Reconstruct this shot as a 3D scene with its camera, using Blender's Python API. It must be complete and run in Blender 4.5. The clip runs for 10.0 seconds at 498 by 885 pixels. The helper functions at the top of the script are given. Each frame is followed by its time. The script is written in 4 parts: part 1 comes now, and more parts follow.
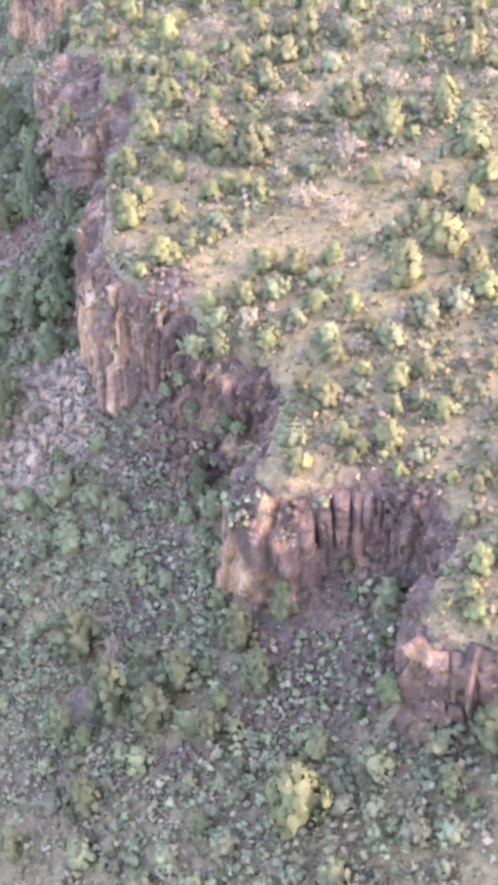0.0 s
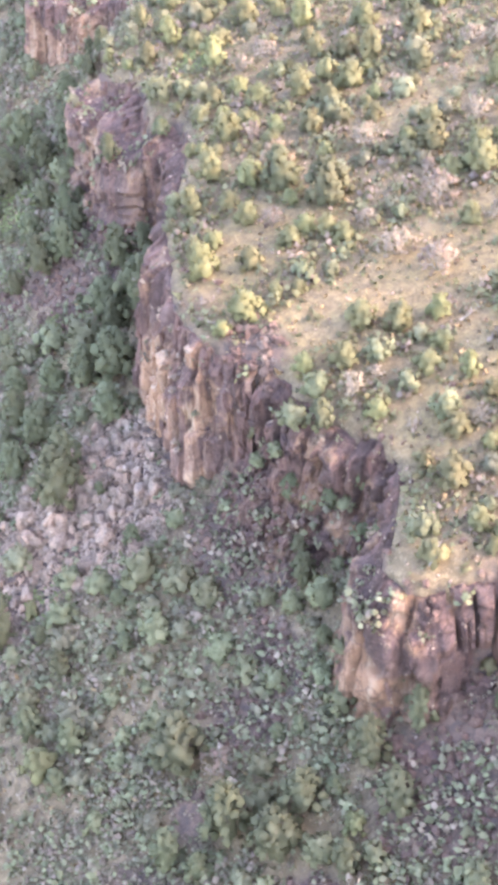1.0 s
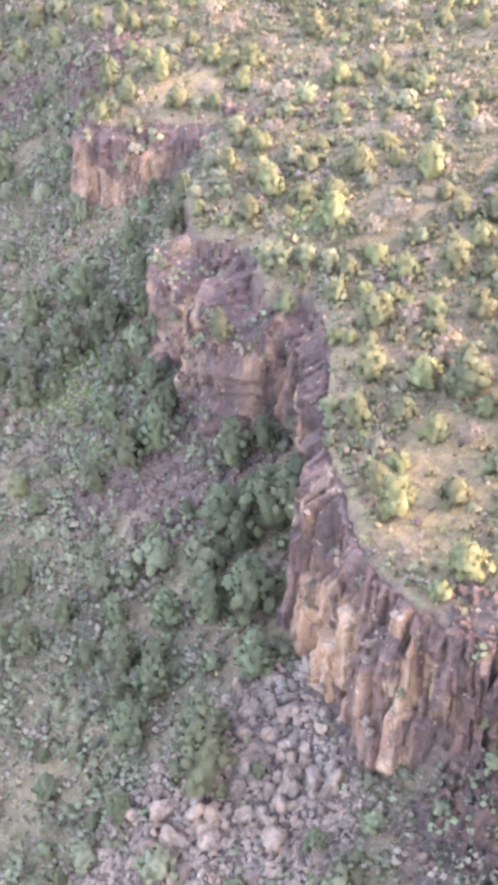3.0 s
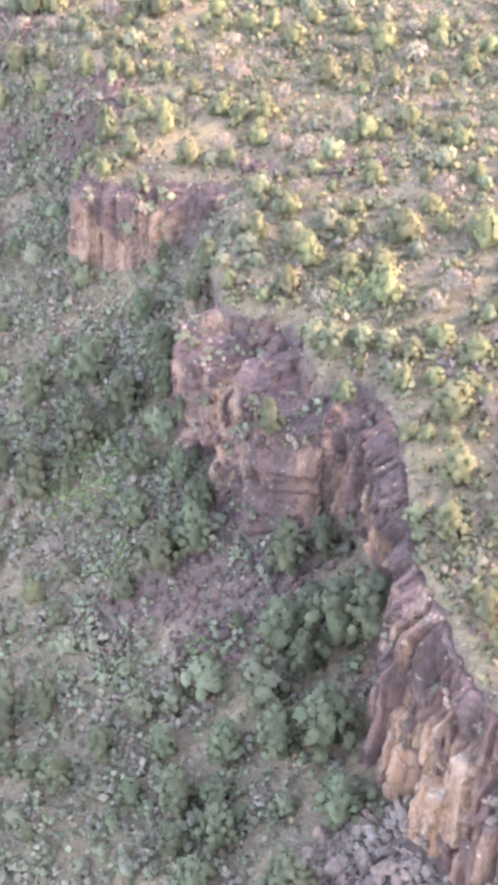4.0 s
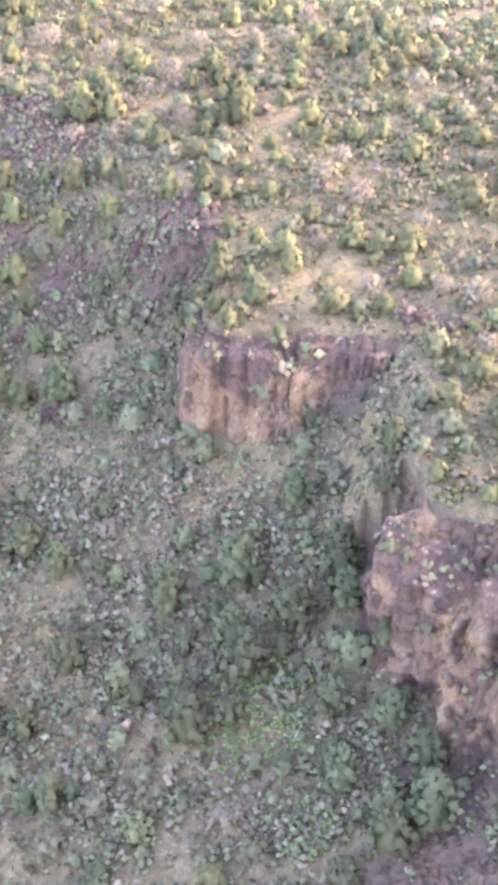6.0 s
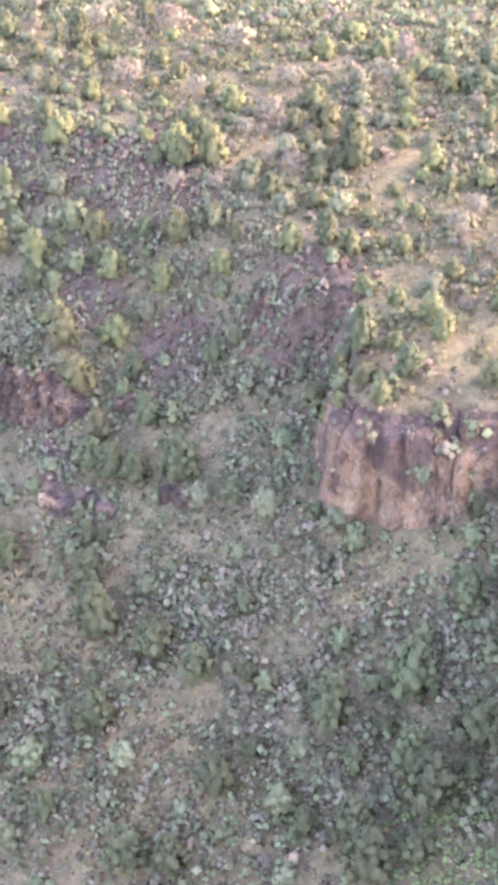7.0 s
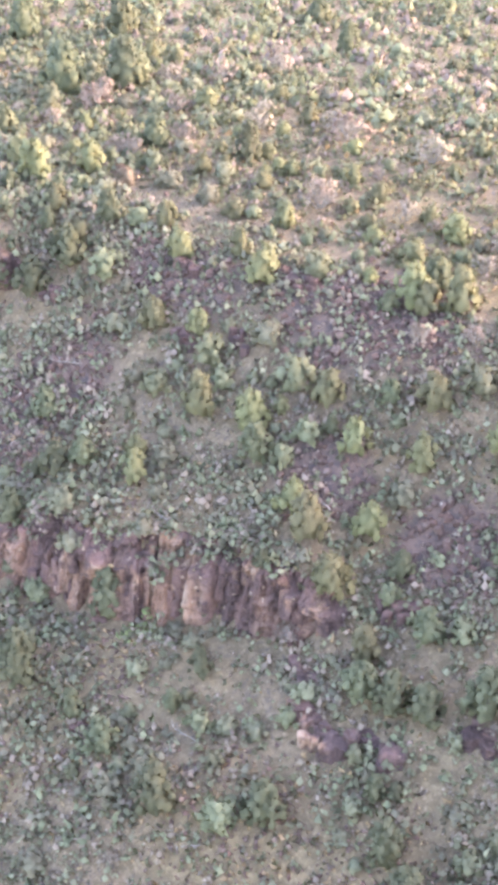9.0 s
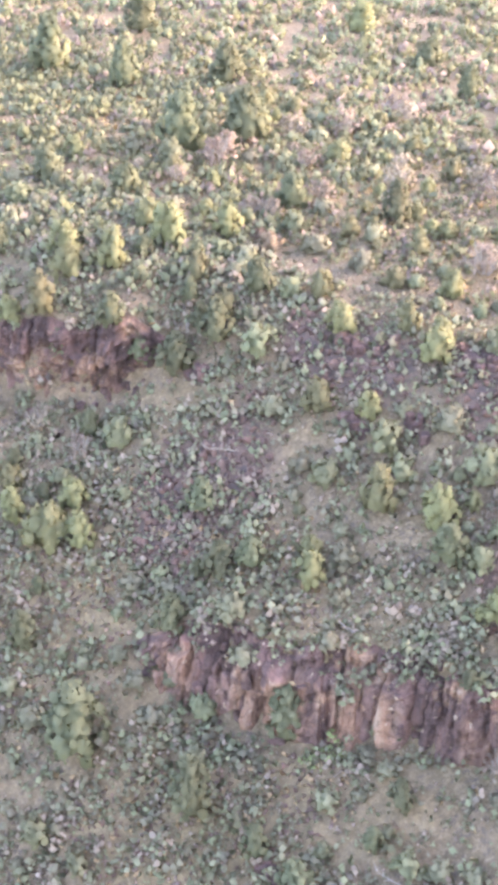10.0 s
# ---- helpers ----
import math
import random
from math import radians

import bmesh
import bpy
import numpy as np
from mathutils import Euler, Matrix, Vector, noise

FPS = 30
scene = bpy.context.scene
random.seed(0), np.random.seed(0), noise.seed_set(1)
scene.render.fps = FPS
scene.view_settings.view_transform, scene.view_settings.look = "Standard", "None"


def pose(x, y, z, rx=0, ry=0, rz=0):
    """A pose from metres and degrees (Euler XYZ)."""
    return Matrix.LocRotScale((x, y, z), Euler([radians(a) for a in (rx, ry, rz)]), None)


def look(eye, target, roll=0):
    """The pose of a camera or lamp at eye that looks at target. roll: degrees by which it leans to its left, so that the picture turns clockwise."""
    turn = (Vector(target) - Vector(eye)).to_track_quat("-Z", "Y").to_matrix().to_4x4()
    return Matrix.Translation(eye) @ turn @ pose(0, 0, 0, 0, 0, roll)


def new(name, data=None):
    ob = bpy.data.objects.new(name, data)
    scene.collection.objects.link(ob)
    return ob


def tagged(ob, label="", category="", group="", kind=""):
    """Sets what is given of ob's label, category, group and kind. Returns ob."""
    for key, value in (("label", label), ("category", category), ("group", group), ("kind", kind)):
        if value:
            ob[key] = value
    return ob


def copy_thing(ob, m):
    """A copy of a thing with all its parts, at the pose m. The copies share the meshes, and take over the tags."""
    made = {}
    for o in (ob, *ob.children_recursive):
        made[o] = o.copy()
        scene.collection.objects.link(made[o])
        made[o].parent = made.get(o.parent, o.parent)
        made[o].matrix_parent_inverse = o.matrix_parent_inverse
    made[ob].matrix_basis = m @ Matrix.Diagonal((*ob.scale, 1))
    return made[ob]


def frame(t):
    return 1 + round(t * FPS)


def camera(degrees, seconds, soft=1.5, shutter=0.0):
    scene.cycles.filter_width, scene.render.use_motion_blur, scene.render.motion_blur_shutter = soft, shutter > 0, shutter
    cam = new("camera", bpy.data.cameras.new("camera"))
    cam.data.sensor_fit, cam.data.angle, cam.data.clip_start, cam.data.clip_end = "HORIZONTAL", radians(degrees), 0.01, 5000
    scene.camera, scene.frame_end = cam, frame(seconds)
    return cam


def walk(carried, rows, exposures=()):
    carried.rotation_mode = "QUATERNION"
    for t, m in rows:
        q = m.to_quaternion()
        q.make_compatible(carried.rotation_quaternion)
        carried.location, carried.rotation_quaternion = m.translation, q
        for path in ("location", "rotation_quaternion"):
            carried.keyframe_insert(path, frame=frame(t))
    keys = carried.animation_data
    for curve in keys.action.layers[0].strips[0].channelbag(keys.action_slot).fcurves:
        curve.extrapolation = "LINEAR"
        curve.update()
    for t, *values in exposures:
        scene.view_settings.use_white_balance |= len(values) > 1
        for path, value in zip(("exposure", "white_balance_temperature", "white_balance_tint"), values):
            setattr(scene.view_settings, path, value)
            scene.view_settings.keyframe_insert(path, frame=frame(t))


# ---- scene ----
import itertools

cam = camera(20.9, 10.0, soft=4.9)
PATH = [
    (0, (-4.719, -2.528, 58.415), (-3.969, -1.095, 57.239), -6.0),
    (0.5, (-6.036, 6.378, 58.359), (-5.282, 7.794, 57.164), -6.9),
    (1, (-7.156, 15.528, 58.358), (-6.368, 16.926, 57.164), -6.8),
    (1.5, (-7.89, 24.809, 58.401), (-7.052, 26.191, 57.223), -6.2),
    (2, (-8.499, 34.007, 58.497), (-7.619, 35.377, 57.336), -5.5),
    (2.5, (-9.227, 43.332, 58.484), (-8.314, 44.694, 57.339), -4.8),
    (3, (-9.703, 52.532, 58.541), (-8.757, 53.883, 57.409), -4.4),
    (4.5, (-10.202, 81.532, 57.3), (-9.082, 82.768, 56.197), -1.8),
    (5, (-10.275, 91.177, 57.131), (-9.106, 92.383, 56.044), -1.1),
    (6.5, (-9.81, 120.955, 55.968), (-8.573, 122.117, 54.911), -1.3),
    (7, (-10.066, 130.937, 55.816), (-8.813, 132.086, 54.762), -1.1),
    (7.5, (-10.121, 140.854, 55.525), (-8.845, 141.985, 54.48), -0.7),
    (8, (-9.889, 150.594, 55.295), (-8.583, 151.706, 54.266), -0.1),
    (8.5, (-9.578, 160.525, 55.206), (-8.242, 161.619, 54.196), 0.6),
    (9, (-9.393, 170.339, 55.242), (-8.039, 171.428, 54.251), 0.8),
    (9.5, (-9.085, 179.895, 55.172), (-7.726, 180.99, 54.195), 0.6),
    (10, (-8.472, 189.098, 55.154), (-7.116, 190.209, 54.191), -0.0),
]
walk(cam, [(t, look(eye, target, roll)) for t, eye, target, roll in PATH], exposures=[(0.0, 4.11, 6430, 31), (1.5, 4.19, 6760, 32), (5.0, 4.19, 6640, 32), (7.0, 4.02, 6540, 32), (9.0, 3.98, 6540, 33), (10.0, 4.04, 6660, 33)])

# ---- light ----
SUN = Vector((0.70, -0.60, 0.40)).normalized()
world = bpy.data.worlds.new("sky")
scene.world = world
world.use_nodes = True
wn = world.node_tree
sky = wn.nodes.new("ShaderNodeTexSky")
sky.sky_type, sky.sun_disc = "NISHITA", False
sky.sun_elevation = math.asin(SUN.z)
sky.sun_rotation = math.atan2(SUN.x, SUN.y)
sky.air_density, sky.dust_density, sky.ozone_density = 1.0, 2.0, 1.0
wn.links.new(sky.outputs[0], wn.nodes["Background"].inputs[0])
wn.nodes["Background"].inputs[1].default_value = 0.15
lamp = bpy.data.lights.new("sun", "SUN")
lamp.energy, lamp.angle, lamp.color = 0.042, radians(14.0), (1.0, 0.83, 0.57)
sun = new("sun", lamp)
sun.matrix_world = look(SUN * 300, (0, 0, 0))


# ---- noise on arrays ----
def hash2(i, j, seed):
    n = (i * 374761393 + j * 668265263 + seed * 974711) & 0x7FFFFFFF
    n = ((n ^ (n >> 13)) * 1274126177) & 0x7FFFFFFF
    return ((n ^ (n >> 16)) & 0xFFFF) / 65535.0


def value2(x, y, seed=0):
    i, j = np.floor(x).astype(np.int64), np.floor(y).astype(np.int64)
    u, v = x - i, y - j
    u, v = u * u * (3 - 2 * u), v * v * (3 - 2 * v)
    a = hash2(i, j, seed) * (1 - u) + hash2(i + 1, j, seed) * u
    b = hash2(i, j + 1, seed) * (1 - u) + hash2(i + 1, j + 1, seed) * u
    return a * (1 - v) + b * v


def fbm(x, y, size, seed=0, octaves=3):
    x, y = np.asarray(x, float) / size, np.asarray(y, float) / size
    total, gain, norm = 0.0, 1.0, 0.0
    for k in range(octaves):
        total = total + gain * value2(x * 2 ** k + 31 * k, y * 2 ** k + 17 * k, seed + k)
        norm, gain = norm + gain, gain * 0.5
    return total / norm


# ---- the lie of the land ----
# the mesa's rim in plan, from the south to the north: x, y, and how far the cliff's foot stands out from its top
RIM = [
    (70, 0, 6), (47, 30, 5), (39.5, 47.5, 4), (36.2, 52, 3.5), (38.8, 55.4, 4), (42.8, 57.6, 5), (44.6, 61.4, 6.5), (43, 65.6, 6),
    (39.6, 68.6, 4.5), (35.8, 70.4, 3.5), (35.2, 73.6, 4), (38, 76, 3), (41.6, 79.5, 2.5), (43, 83, 4), (41.8, 87.5, 6.5), (41.3, 92.5, 8),
    (41.3, 97, 7), (39.6, 101, 4.8), (39.2, 105.5, 3.6), (40.3, 111, 3.2), (43.3, 116, 5.2), (45.8, 121, 5.5),
    (50, 126, 4), (54.3, 131, 4), (57.3, 135.5, 6), (58.2, 139.5, 7.5), (57, 143, 8.5), (58.3, 146.3, 8.8), (60.6, 149.4, 8), (59.6, 153, 7.5),
    (58.8, 158, 7)]
RIM_NORTH = [
    (62.5, 161.5, 9.2), (69, 164.5, 10), (73, 170, 10), (73, 174.5, 7), (69.6, 181.8, 5), (66.5, 185.5, 4), (65.4, 188.4, 3), (67.2, 190.8, 2.6),
    (71, 192.6, 4), (76.5, 197.5, 8), (82, 207, 12), (88, 222, 16), (90, 240, 18), (89, 260, 18), (93, 300, 20), (110, 420, 30)]


def smooth_line(points, step):
    """Points along a rounded line through the given ones, with their third value carried along."""
    p = np.array(points, float)
    p = np.vstack([2 * p[0] - p[1], p, 2 * p[-1] - p[-2]])
    out = []
    for k in range(1, len(p) - 2):
        n = max(2, int(np.hypot(*(p[k + 1] - p[k])[:2]) / step))
        for u in np.arange(n) / n:
            out.append(0.5 * (2 * p[k] + (p[k + 1] - p[k - 1]) * u + (2 * p[k - 1] - 5 * p[k] + 4 * p[k + 1] - p[k + 2]) * u * u
                              + (3 * p[k] - p[k - 1] - 3 * p[k + 1] + p[k + 2]) * u ** 3))
    out.append(p[-2])
    return np.array(out)


RIM_LINE = smooth_line(RIM + RIM_NORTH, 2.5)
# two lower bands of rock on the northern slope: x, y, foot
BAND_LOW = smooth_line([(63, 218, 2), (62, 225, 2.5), (61.2, 230, 3), (60.2, 235, 3.4), (58, 239.5, 2.8), (57.6, 244, 3.2), (57, 249, 3), (55, 253, 2)], 1.5)
BAND_HIGH = smooth_line([(75.5, 267.5, 2), (72.4, 272.5, 3), (70.6, 276, 4), (69.6, 280, 4), (68.2, 284, 3.5), (66, 289, 2)], 1.5)


def to_line(x, y, line):
    """The distance to a line in plan, the line's third value there, which side, and how far along (0 to 1)."""
    best = np.full(x.shape, 1e9)
    third, side, along = np.zeros(x.shape), np.zeros(x.shape), np.zeros(x.shape)
    n = len(line) - 1
    for k in range(n):
        a, b = line[k], line[k + 1]
        dx, dy = b[0] - a[0], b[1] - a[1]
        u = np.clip(((x - a[0]) * dx + (y - a[1]) * dy) / (dx * dx + dy * dy), 0, 1)
        px, py = x - a[0] - u * dx, y - a[1] - u * dy
        d = np.hypot(px, py)
        near = d < best
        best = np.where(near, d, best)
        third = np.where(near, a[2] + u * (b[2] - a[2]), third)
        side = np.where(near, np.sign(dy * px - dx * py), side)
        along = np.where(near, (k + u) / n, along)
    return best, third, side, along


def inside_rim(x, y):
    ring = [(400, -200)] + [tuple(p[:2]) for p in RIM_LINE] + [(400, 900)]
    odd = np.zeros(x.shape, bool)
    for (x0, y0), (x1, y1) in zip(ring, ring[1:] + ring[:1]):
        if y0 != y1:
            odd ^= ((y0 > y) != (y1 > y)) & (x < (x1 - x0) * (y - y0) / (y1 - y0) + x0)
    return odd


def slope_height(x, y):
    a, b = (np.maximum(x, -90) - 40) / 10, np.clip((y - 150) / 50, -2.2, 2.6)
    z = -20.2 + 6.04 * a - 4.61 * b - 0.05 * a * a + 0.49 * a * b + 0.34 * b * b + 0.54 * b ** 3
    z = z + 2.4 * np.exp(-(((x - 25) / 8) ** 2 + ((y - 117) / 7) ** 2))
    z = z + 2.6 * np.exp(-(((x - 45) / 6) ** 2 + ((y - 222) / 8) ** 2))
    for line, up, down in ((BAND_LOW, 3.4, 1.8), (BAND_HIGH, 3.2, 2.4)):
        d, w, side, along = to_line(x, y, line)
        ends = np.clip(np.minimum(along, 1 - along) / 0.15, 0, 1)
        out = np.where(side > 0, 0, d)
        t = 1 - (1 - np.clip(out / w, 0, 1)) ** 4
        lift = np.where(side > 0, up * np.exp(-d / 17), up * (1 - t) - down * t * np.exp(-np.maximum(d - w, 0) / 7))
        z = z + ends * lift
    return z


def mesa_height(x, y):
    v = -1.0 + 0.17 * (x - 55) + 0.05 * np.maximum(0, y - 180) - 0.08 * np.maximum(0, 105 - y)
    return -np.log(np.exp(-np.maximum(v, -30) / 1.5) + np.exp(-7.0)) * 1.5


def ground_height(x, y, rough=True):
    """Height of the ground, and how far up the cliff the place is (0 below, 1 on the mesa)."""
    x, y = np.asarray(x, float), np.asarray(y, float)
    shape = x.shape
    x, y = x.ravel(), y.ravel()
    d, w, side, along = to_line(x, y, RIM_LINE)
    d = np.where(inside_rim(x, y), d, -d)
    step = np.clip((d + w) / w, 0, 1)
    step = np.where(w > 9, step * step * (3 - 2 * step), step ** 5)
    low, high = slope_height(x, y), mesa_height(x, y)
    edge = np.where((d > 0) & (w < 9), 0.9 * np.exp(-np.maximum(d, 0) / 2.0), 0)
    low = np.minimum(low, high)
    z = low + (high - low) * step - edge
    if rough:
        z = z + (fbm(x, y, 9.0, 3) - 0.5) * 0.9 + (fbm(x, y, 2.0, 8, 2) - 0.5) * 0.5
    return z.reshape(shape), step.reshape(shape), d.reshape(shape), w.reshape(shape)


def in_sight(x, y):
    """The stretch of land that the flight passes, where plants are set thickly."""
    return (y > 40) & (y > 26 + 1.1 * (x - 30)) & (y < np.minimum(165 + 5.5 * (x - 20), 215 + 1.05 * x)) & (x < 205)


# ---- materials ----
def material(name, rough=0.9):
    m = bpy.data.materials.new(name)
    m.use_nodes = True
    b = m.node_tree.nodes["Principled BSDF"]
    b.inputs["Roughness"].default_value = rough
    b.inputs["Specular IOR Level"].default_value = 0.2
    return m, m.node_tree, b


def node(tree, kind, **values):
    n = tree.nodes.new(kind)
    for key, v in values.items():
        n.inputs[key].default_value = v
    return n


def mix(tree, factor, a, b):
    n = tree.nodes.new("ShaderNodeMix")
    n.data_type = "RGBA"
    for socket, v in ((n.inputs[0], factor), (n.inputs[6], a), (n.inputs[7], b)):
        if isinstance(v, (int, float)):
            socket.default_value = v
        elif isinstance(v, tuple):
            socket.default_value = (*v, 1)
        else:
            tree.links.new(v, socket)
    return n.outputs[2]


def ramp(tree, source, lo, hi):
    n = node(tree, "ShaderNodeMapRange", **{"From Min": lo, "From Max": hi})
    tree.links.new(source, n.inputs["Value"])
    return n.outputs[0]


def noise_at(tree, vector, scale, detail=4.0, rough=0.6):
    n = node(tree, "ShaderNodeTexNoise", Scale=scale, Detail=detail, Roughness=rough)
    tree.links.new(vector, n.inputs["Vector"])
    return n.outputs["Fac"]


def stretched(tree, vector, scale):
    n = tree.nodes.new("ShaderNodeMapping")
    n.inputs["Scale"].default_value = scale
    tree.links.new(vector, n.inputs["Vector"])
    return n.outputs[0]


def bump(tree, b, source, strength, distance):
    n = node(tree, "ShaderNodeBump", Strength=strength, Distance=distance)
    tree.links.new(source, n.inputs["Height"])
    tree.links.new(n.outputs[0], b.inputs["Normal"])


def ground_material():
    m, t, b = material("dry_ground", 0.95)
    where = t.nodes.new("ShaderNodeNewGeometry").outputs["Position"]
    grass = t.nodes.new("ShaderNodeAttribute")
    grass.attribute_name = "grass"
    scree = t.nodes.new("ShaderNodeAttribute")
    scree.attribute_name = "scree"
    fine, mid, wide = noise_at(t, where, 3.0, 6), noise_at(t, where, 0.5, 5), noise_at(t, where, 0.09, 3)
    soil = mix(t, ramp(t, mid, 0.35, 0.65), (0.13, 0.088, 0.049), (0.2, 0.14, 0.08))
    dry = mix(t, ramp(t, fine, 0.3, 0.7), (0.155, 0.113, 0.052), (0.225, 0.166, 0.076))
    dry = mix(t, ramp(t, mid, 0.45, 0.7), dry, (0.185, 0.13, 0.068))
    litter = mix(t, ramp(t, fine, 0.35, 0.65), (0.11, 0.083, 0.046), (0.195, 0.149, 0.086))
    pebble = t.nodes.new("ShaderNodeTexVoronoi")
    pebble.inputs["Scale"].default_value = 2.6
    t.links.new(where, pebble.inputs["Vector"])
    stone = mix(t, ramp(t, fine, 0.3, 0.7), (0.09, 0.058, 0.042), (0.15, 0.1, 0.07))
    c = mix(t, ramp(t, wide, 0.38, 0.6), soil, litter)
    c = mix(t, ramp(t, noise_at(t, where, 1.7, 8, 0.75), 0.5, 0.58), c, (0.085, 0.066, 0.047))
    c = mix(t, ramp(t, noise_at(t, where, 2.9, 6, 0.7), 0.57, 0.68), c, (0.27, 0.2, 0.114))
    c = mix(t, ramp(t, pebble.outputs["Distance"], 0.22, 0.05), c, (0.27, 0.2, 0.128))
    c = mix(t, grass.outputs["Fac"], c, dry)
    dull = node(t, "ShaderNodeMapRange", **{"From Min": 0.46, "From Max": 0.56, "To Max": 0.85})
    t.links.new(noise_at(t, where, 1.3, 7, 0.7), dull.inputs["Value"])
    c = mix(t, dull.outputs[0], c, (0.105, 0.078, 0.041))
    gravel = node(t, "ShaderNodeMapRange", **{"From Min": 0.58, "From Max": 0.66, "To Max": 0.35})
    t.links.new(noise_at(t, where, 4.2, 4, 0.6), gravel.inputs["Value"])
    c = mix(t, gravel.outputs[0], c, (0.36, 0.28, 0.17))
    c = mix(t, scree.outputs["Fac"], c, mix(t, ramp(t, noise_at(t, where, 1.3, 7, 0.7), 0.45, 0.6), stone, (0.06, 0.045, 0.037)))
    t.links.new(c, b.inputs["Base Color"])
    bump(t, b, fine, 0.8, 0.25)
    return m


def rock_material(name, dark, warm, pale):
    m, t, b = material(name, 0.9)
    where = t.nodes.new("ShaderNodeNewGeometry").outputs["Position"]
    each = t.nodes.new("ShaderNodeObjectInfo").outputs["Random"]
    bare = t.nodes.new("ShaderNodeAttribute")
    bare.attribute_name = "bare"
    fine = noise_at(t, where, 2.2, 8, 0.65)
    patch = noise_at(t, where, 0.22, 4, 0.6)
    streak = noise_at(t, stretched(t, where, (0.8, 0.8, 0.07)), 1.0, 5)
    rust = noise_at(t, stretched(t, where, (0.5, 0.5, 0.12)), 0.9, 4)
    c = mix(t, ramp(t, fine, 0.3, 0.7), tuple(0.65 * v for v in dark), tuple(1.3 * v for v in dark))
    c = mix(t, ramp(t, rust, 0.48, 0.62), c, (1.45 * dark[0], 1.3 * dark[1], 1.22 * dark[2]))
    tan = mix(t, ramp(t, fine, 0.3, 0.7), tuple(0.8 * v for v in warm), tuple(1.2 * v for v in warm))
    tan = mix(t, ramp(t, streak, 0.50, 0.72), tan, pale)
    c = mix(t, ramp(t, patch, 0.55, 0.64), c, tan)
    c = mix(t, ramp(t, streak, 0.47, 0.33), c, tuple(0.6 * v for v in dark))
    c = mix(t, bare.outputs["Fac"], c, tan)
    c = mix(t, ramp(t, streak, 0.38, 0.3), c, dark)
    c = mix(t, ramp(t, noise_at(t, where, 1.3, 3, 0.5), 0.66, 0.72), c, pale)
    crack = t.nodes.new("ShaderNodeTexVoronoi")
    crack.feature = "DISTANCE_TO_EDGE"
    crack.inputs["Scale"].default_value = 1.0
    bent = t.nodes.new("ShaderNodeMix")
    bent.data_type = "VECTOR"
    bent.inputs[0].default_value = 0.12
    wobble = node(t, "ShaderNodeTexNoise", Scale=0.9, Detail=4.0)
    t.links.new(where, wobble.inputs["Vector"])
    t.links.new(stretched(t, where, (0.8, 0.8, 0.26)), bent.inputs[4])
    t.links.new(stretched(t, wobble.outputs["Color"], (9.0, 9.0, 9.0)), bent.inputs[5])
    t.links.new(bent.outputs[1], crack.inputs["Vector"])
    joints = node(t, "ShaderNodeMapRange", **{"From Min": 0.05, "From Max": 0.01, "To Max": 0.45})
    t.links.new(crack.outputs["Distance"], joints.inputs["Value"])
    c = mix(t, joints.outputs[0], c, tuple(0.42 * v for v in dark))
    tone = t.nodes.new("ShaderNodeHueSaturation")
    t.links.new(c, tone.inputs["Color"])
    scaled = node(t, "ShaderNodeMapRange", **{"To Min": 0.75, "To Max": 1.2})
    t.links.new(each, scaled.inputs["Value"])
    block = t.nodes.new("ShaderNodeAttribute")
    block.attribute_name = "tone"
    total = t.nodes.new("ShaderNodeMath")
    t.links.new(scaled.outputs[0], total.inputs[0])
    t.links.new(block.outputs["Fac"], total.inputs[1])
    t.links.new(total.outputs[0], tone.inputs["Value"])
    t.links.new(tone.outputs[0], b.inputs["Base Color"])
    relief = t.nodes.new("ShaderNodeMath")
    relief.operation = "MULTIPLY_ADD"
    t.links.new(ramp(t, crack.outputs["Distance"], 0.0, 0.09), relief.inputs[0])
    relief.inputs[1].default_value = 0.12
    t.links.new(noise_at(t, where, 2.0, 9, 0.75), relief.inputs[2])
    bump(t, b, relief.outputs[0], 1.0, 0.7)
    return m


def leaf_material(name, deep, light, thin=0.34):
    deep, light = [(1.05 * v[0], 1.0 * v[1], 0.97 * v[2]) for v in (deep, light)]
    m, t, b = material(name, 0.75)
    leaf = t.nodes.new("ShaderNodeNewGeometry").outputs["Random Per Island"]
    each = t.nodes.new("ShaderNodeObjectInfo").outputs["Random"]
    where = t.nodes.new("ShaderNodeNewGeometry").outputs["Position"]
    c = mix(t, leaf, deep, light)
    c = mix(t, ramp(t, noise_at(t, where, 0.35, 3), 0.35, 0.75), c, mix(t, leaf, tuple(v * 1.25 for v in deep), (light[0] * 1.2, light[1] * 1.15, light[2] * 1.25)))
    tone = t.nodes.new("ShaderNodeHueSaturation")
    hue = node(t, "ShaderNodeMapRange", **{"To Min": 0.48, "To Max": 0.515})
    val = node(t, "ShaderNodeMapRange", **{"To Min": 0.84, "To Max": 1.18})
    for n, s in ((hue, "Hue"), (val, "Value")):
        t.links.new(each, n.inputs["Value"])
        t.links.new(n.outputs[0], tone.inputs[s])
    t.links.new(c, tone.inputs["Color"])
    t.links.new(tone.outputs[0], b.inputs["Base Color"])
    through_leaf = t.nodes.new("ShaderNodeBsdfTranslucent")
    t.links.new(tone.outputs[0], through_leaf.inputs["Color"])
    blend = node(t, "ShaderNodeMixShader", Fac=thin)
    t.links.new(b.outputs[0], blend.inputs[1])
    t.links.new(through_leaf.outputs[0], blend.inputs[2])
    t.links.new(blend.outputs[0], t.nodes["Material Output"].inputs["Surface"])
    return m


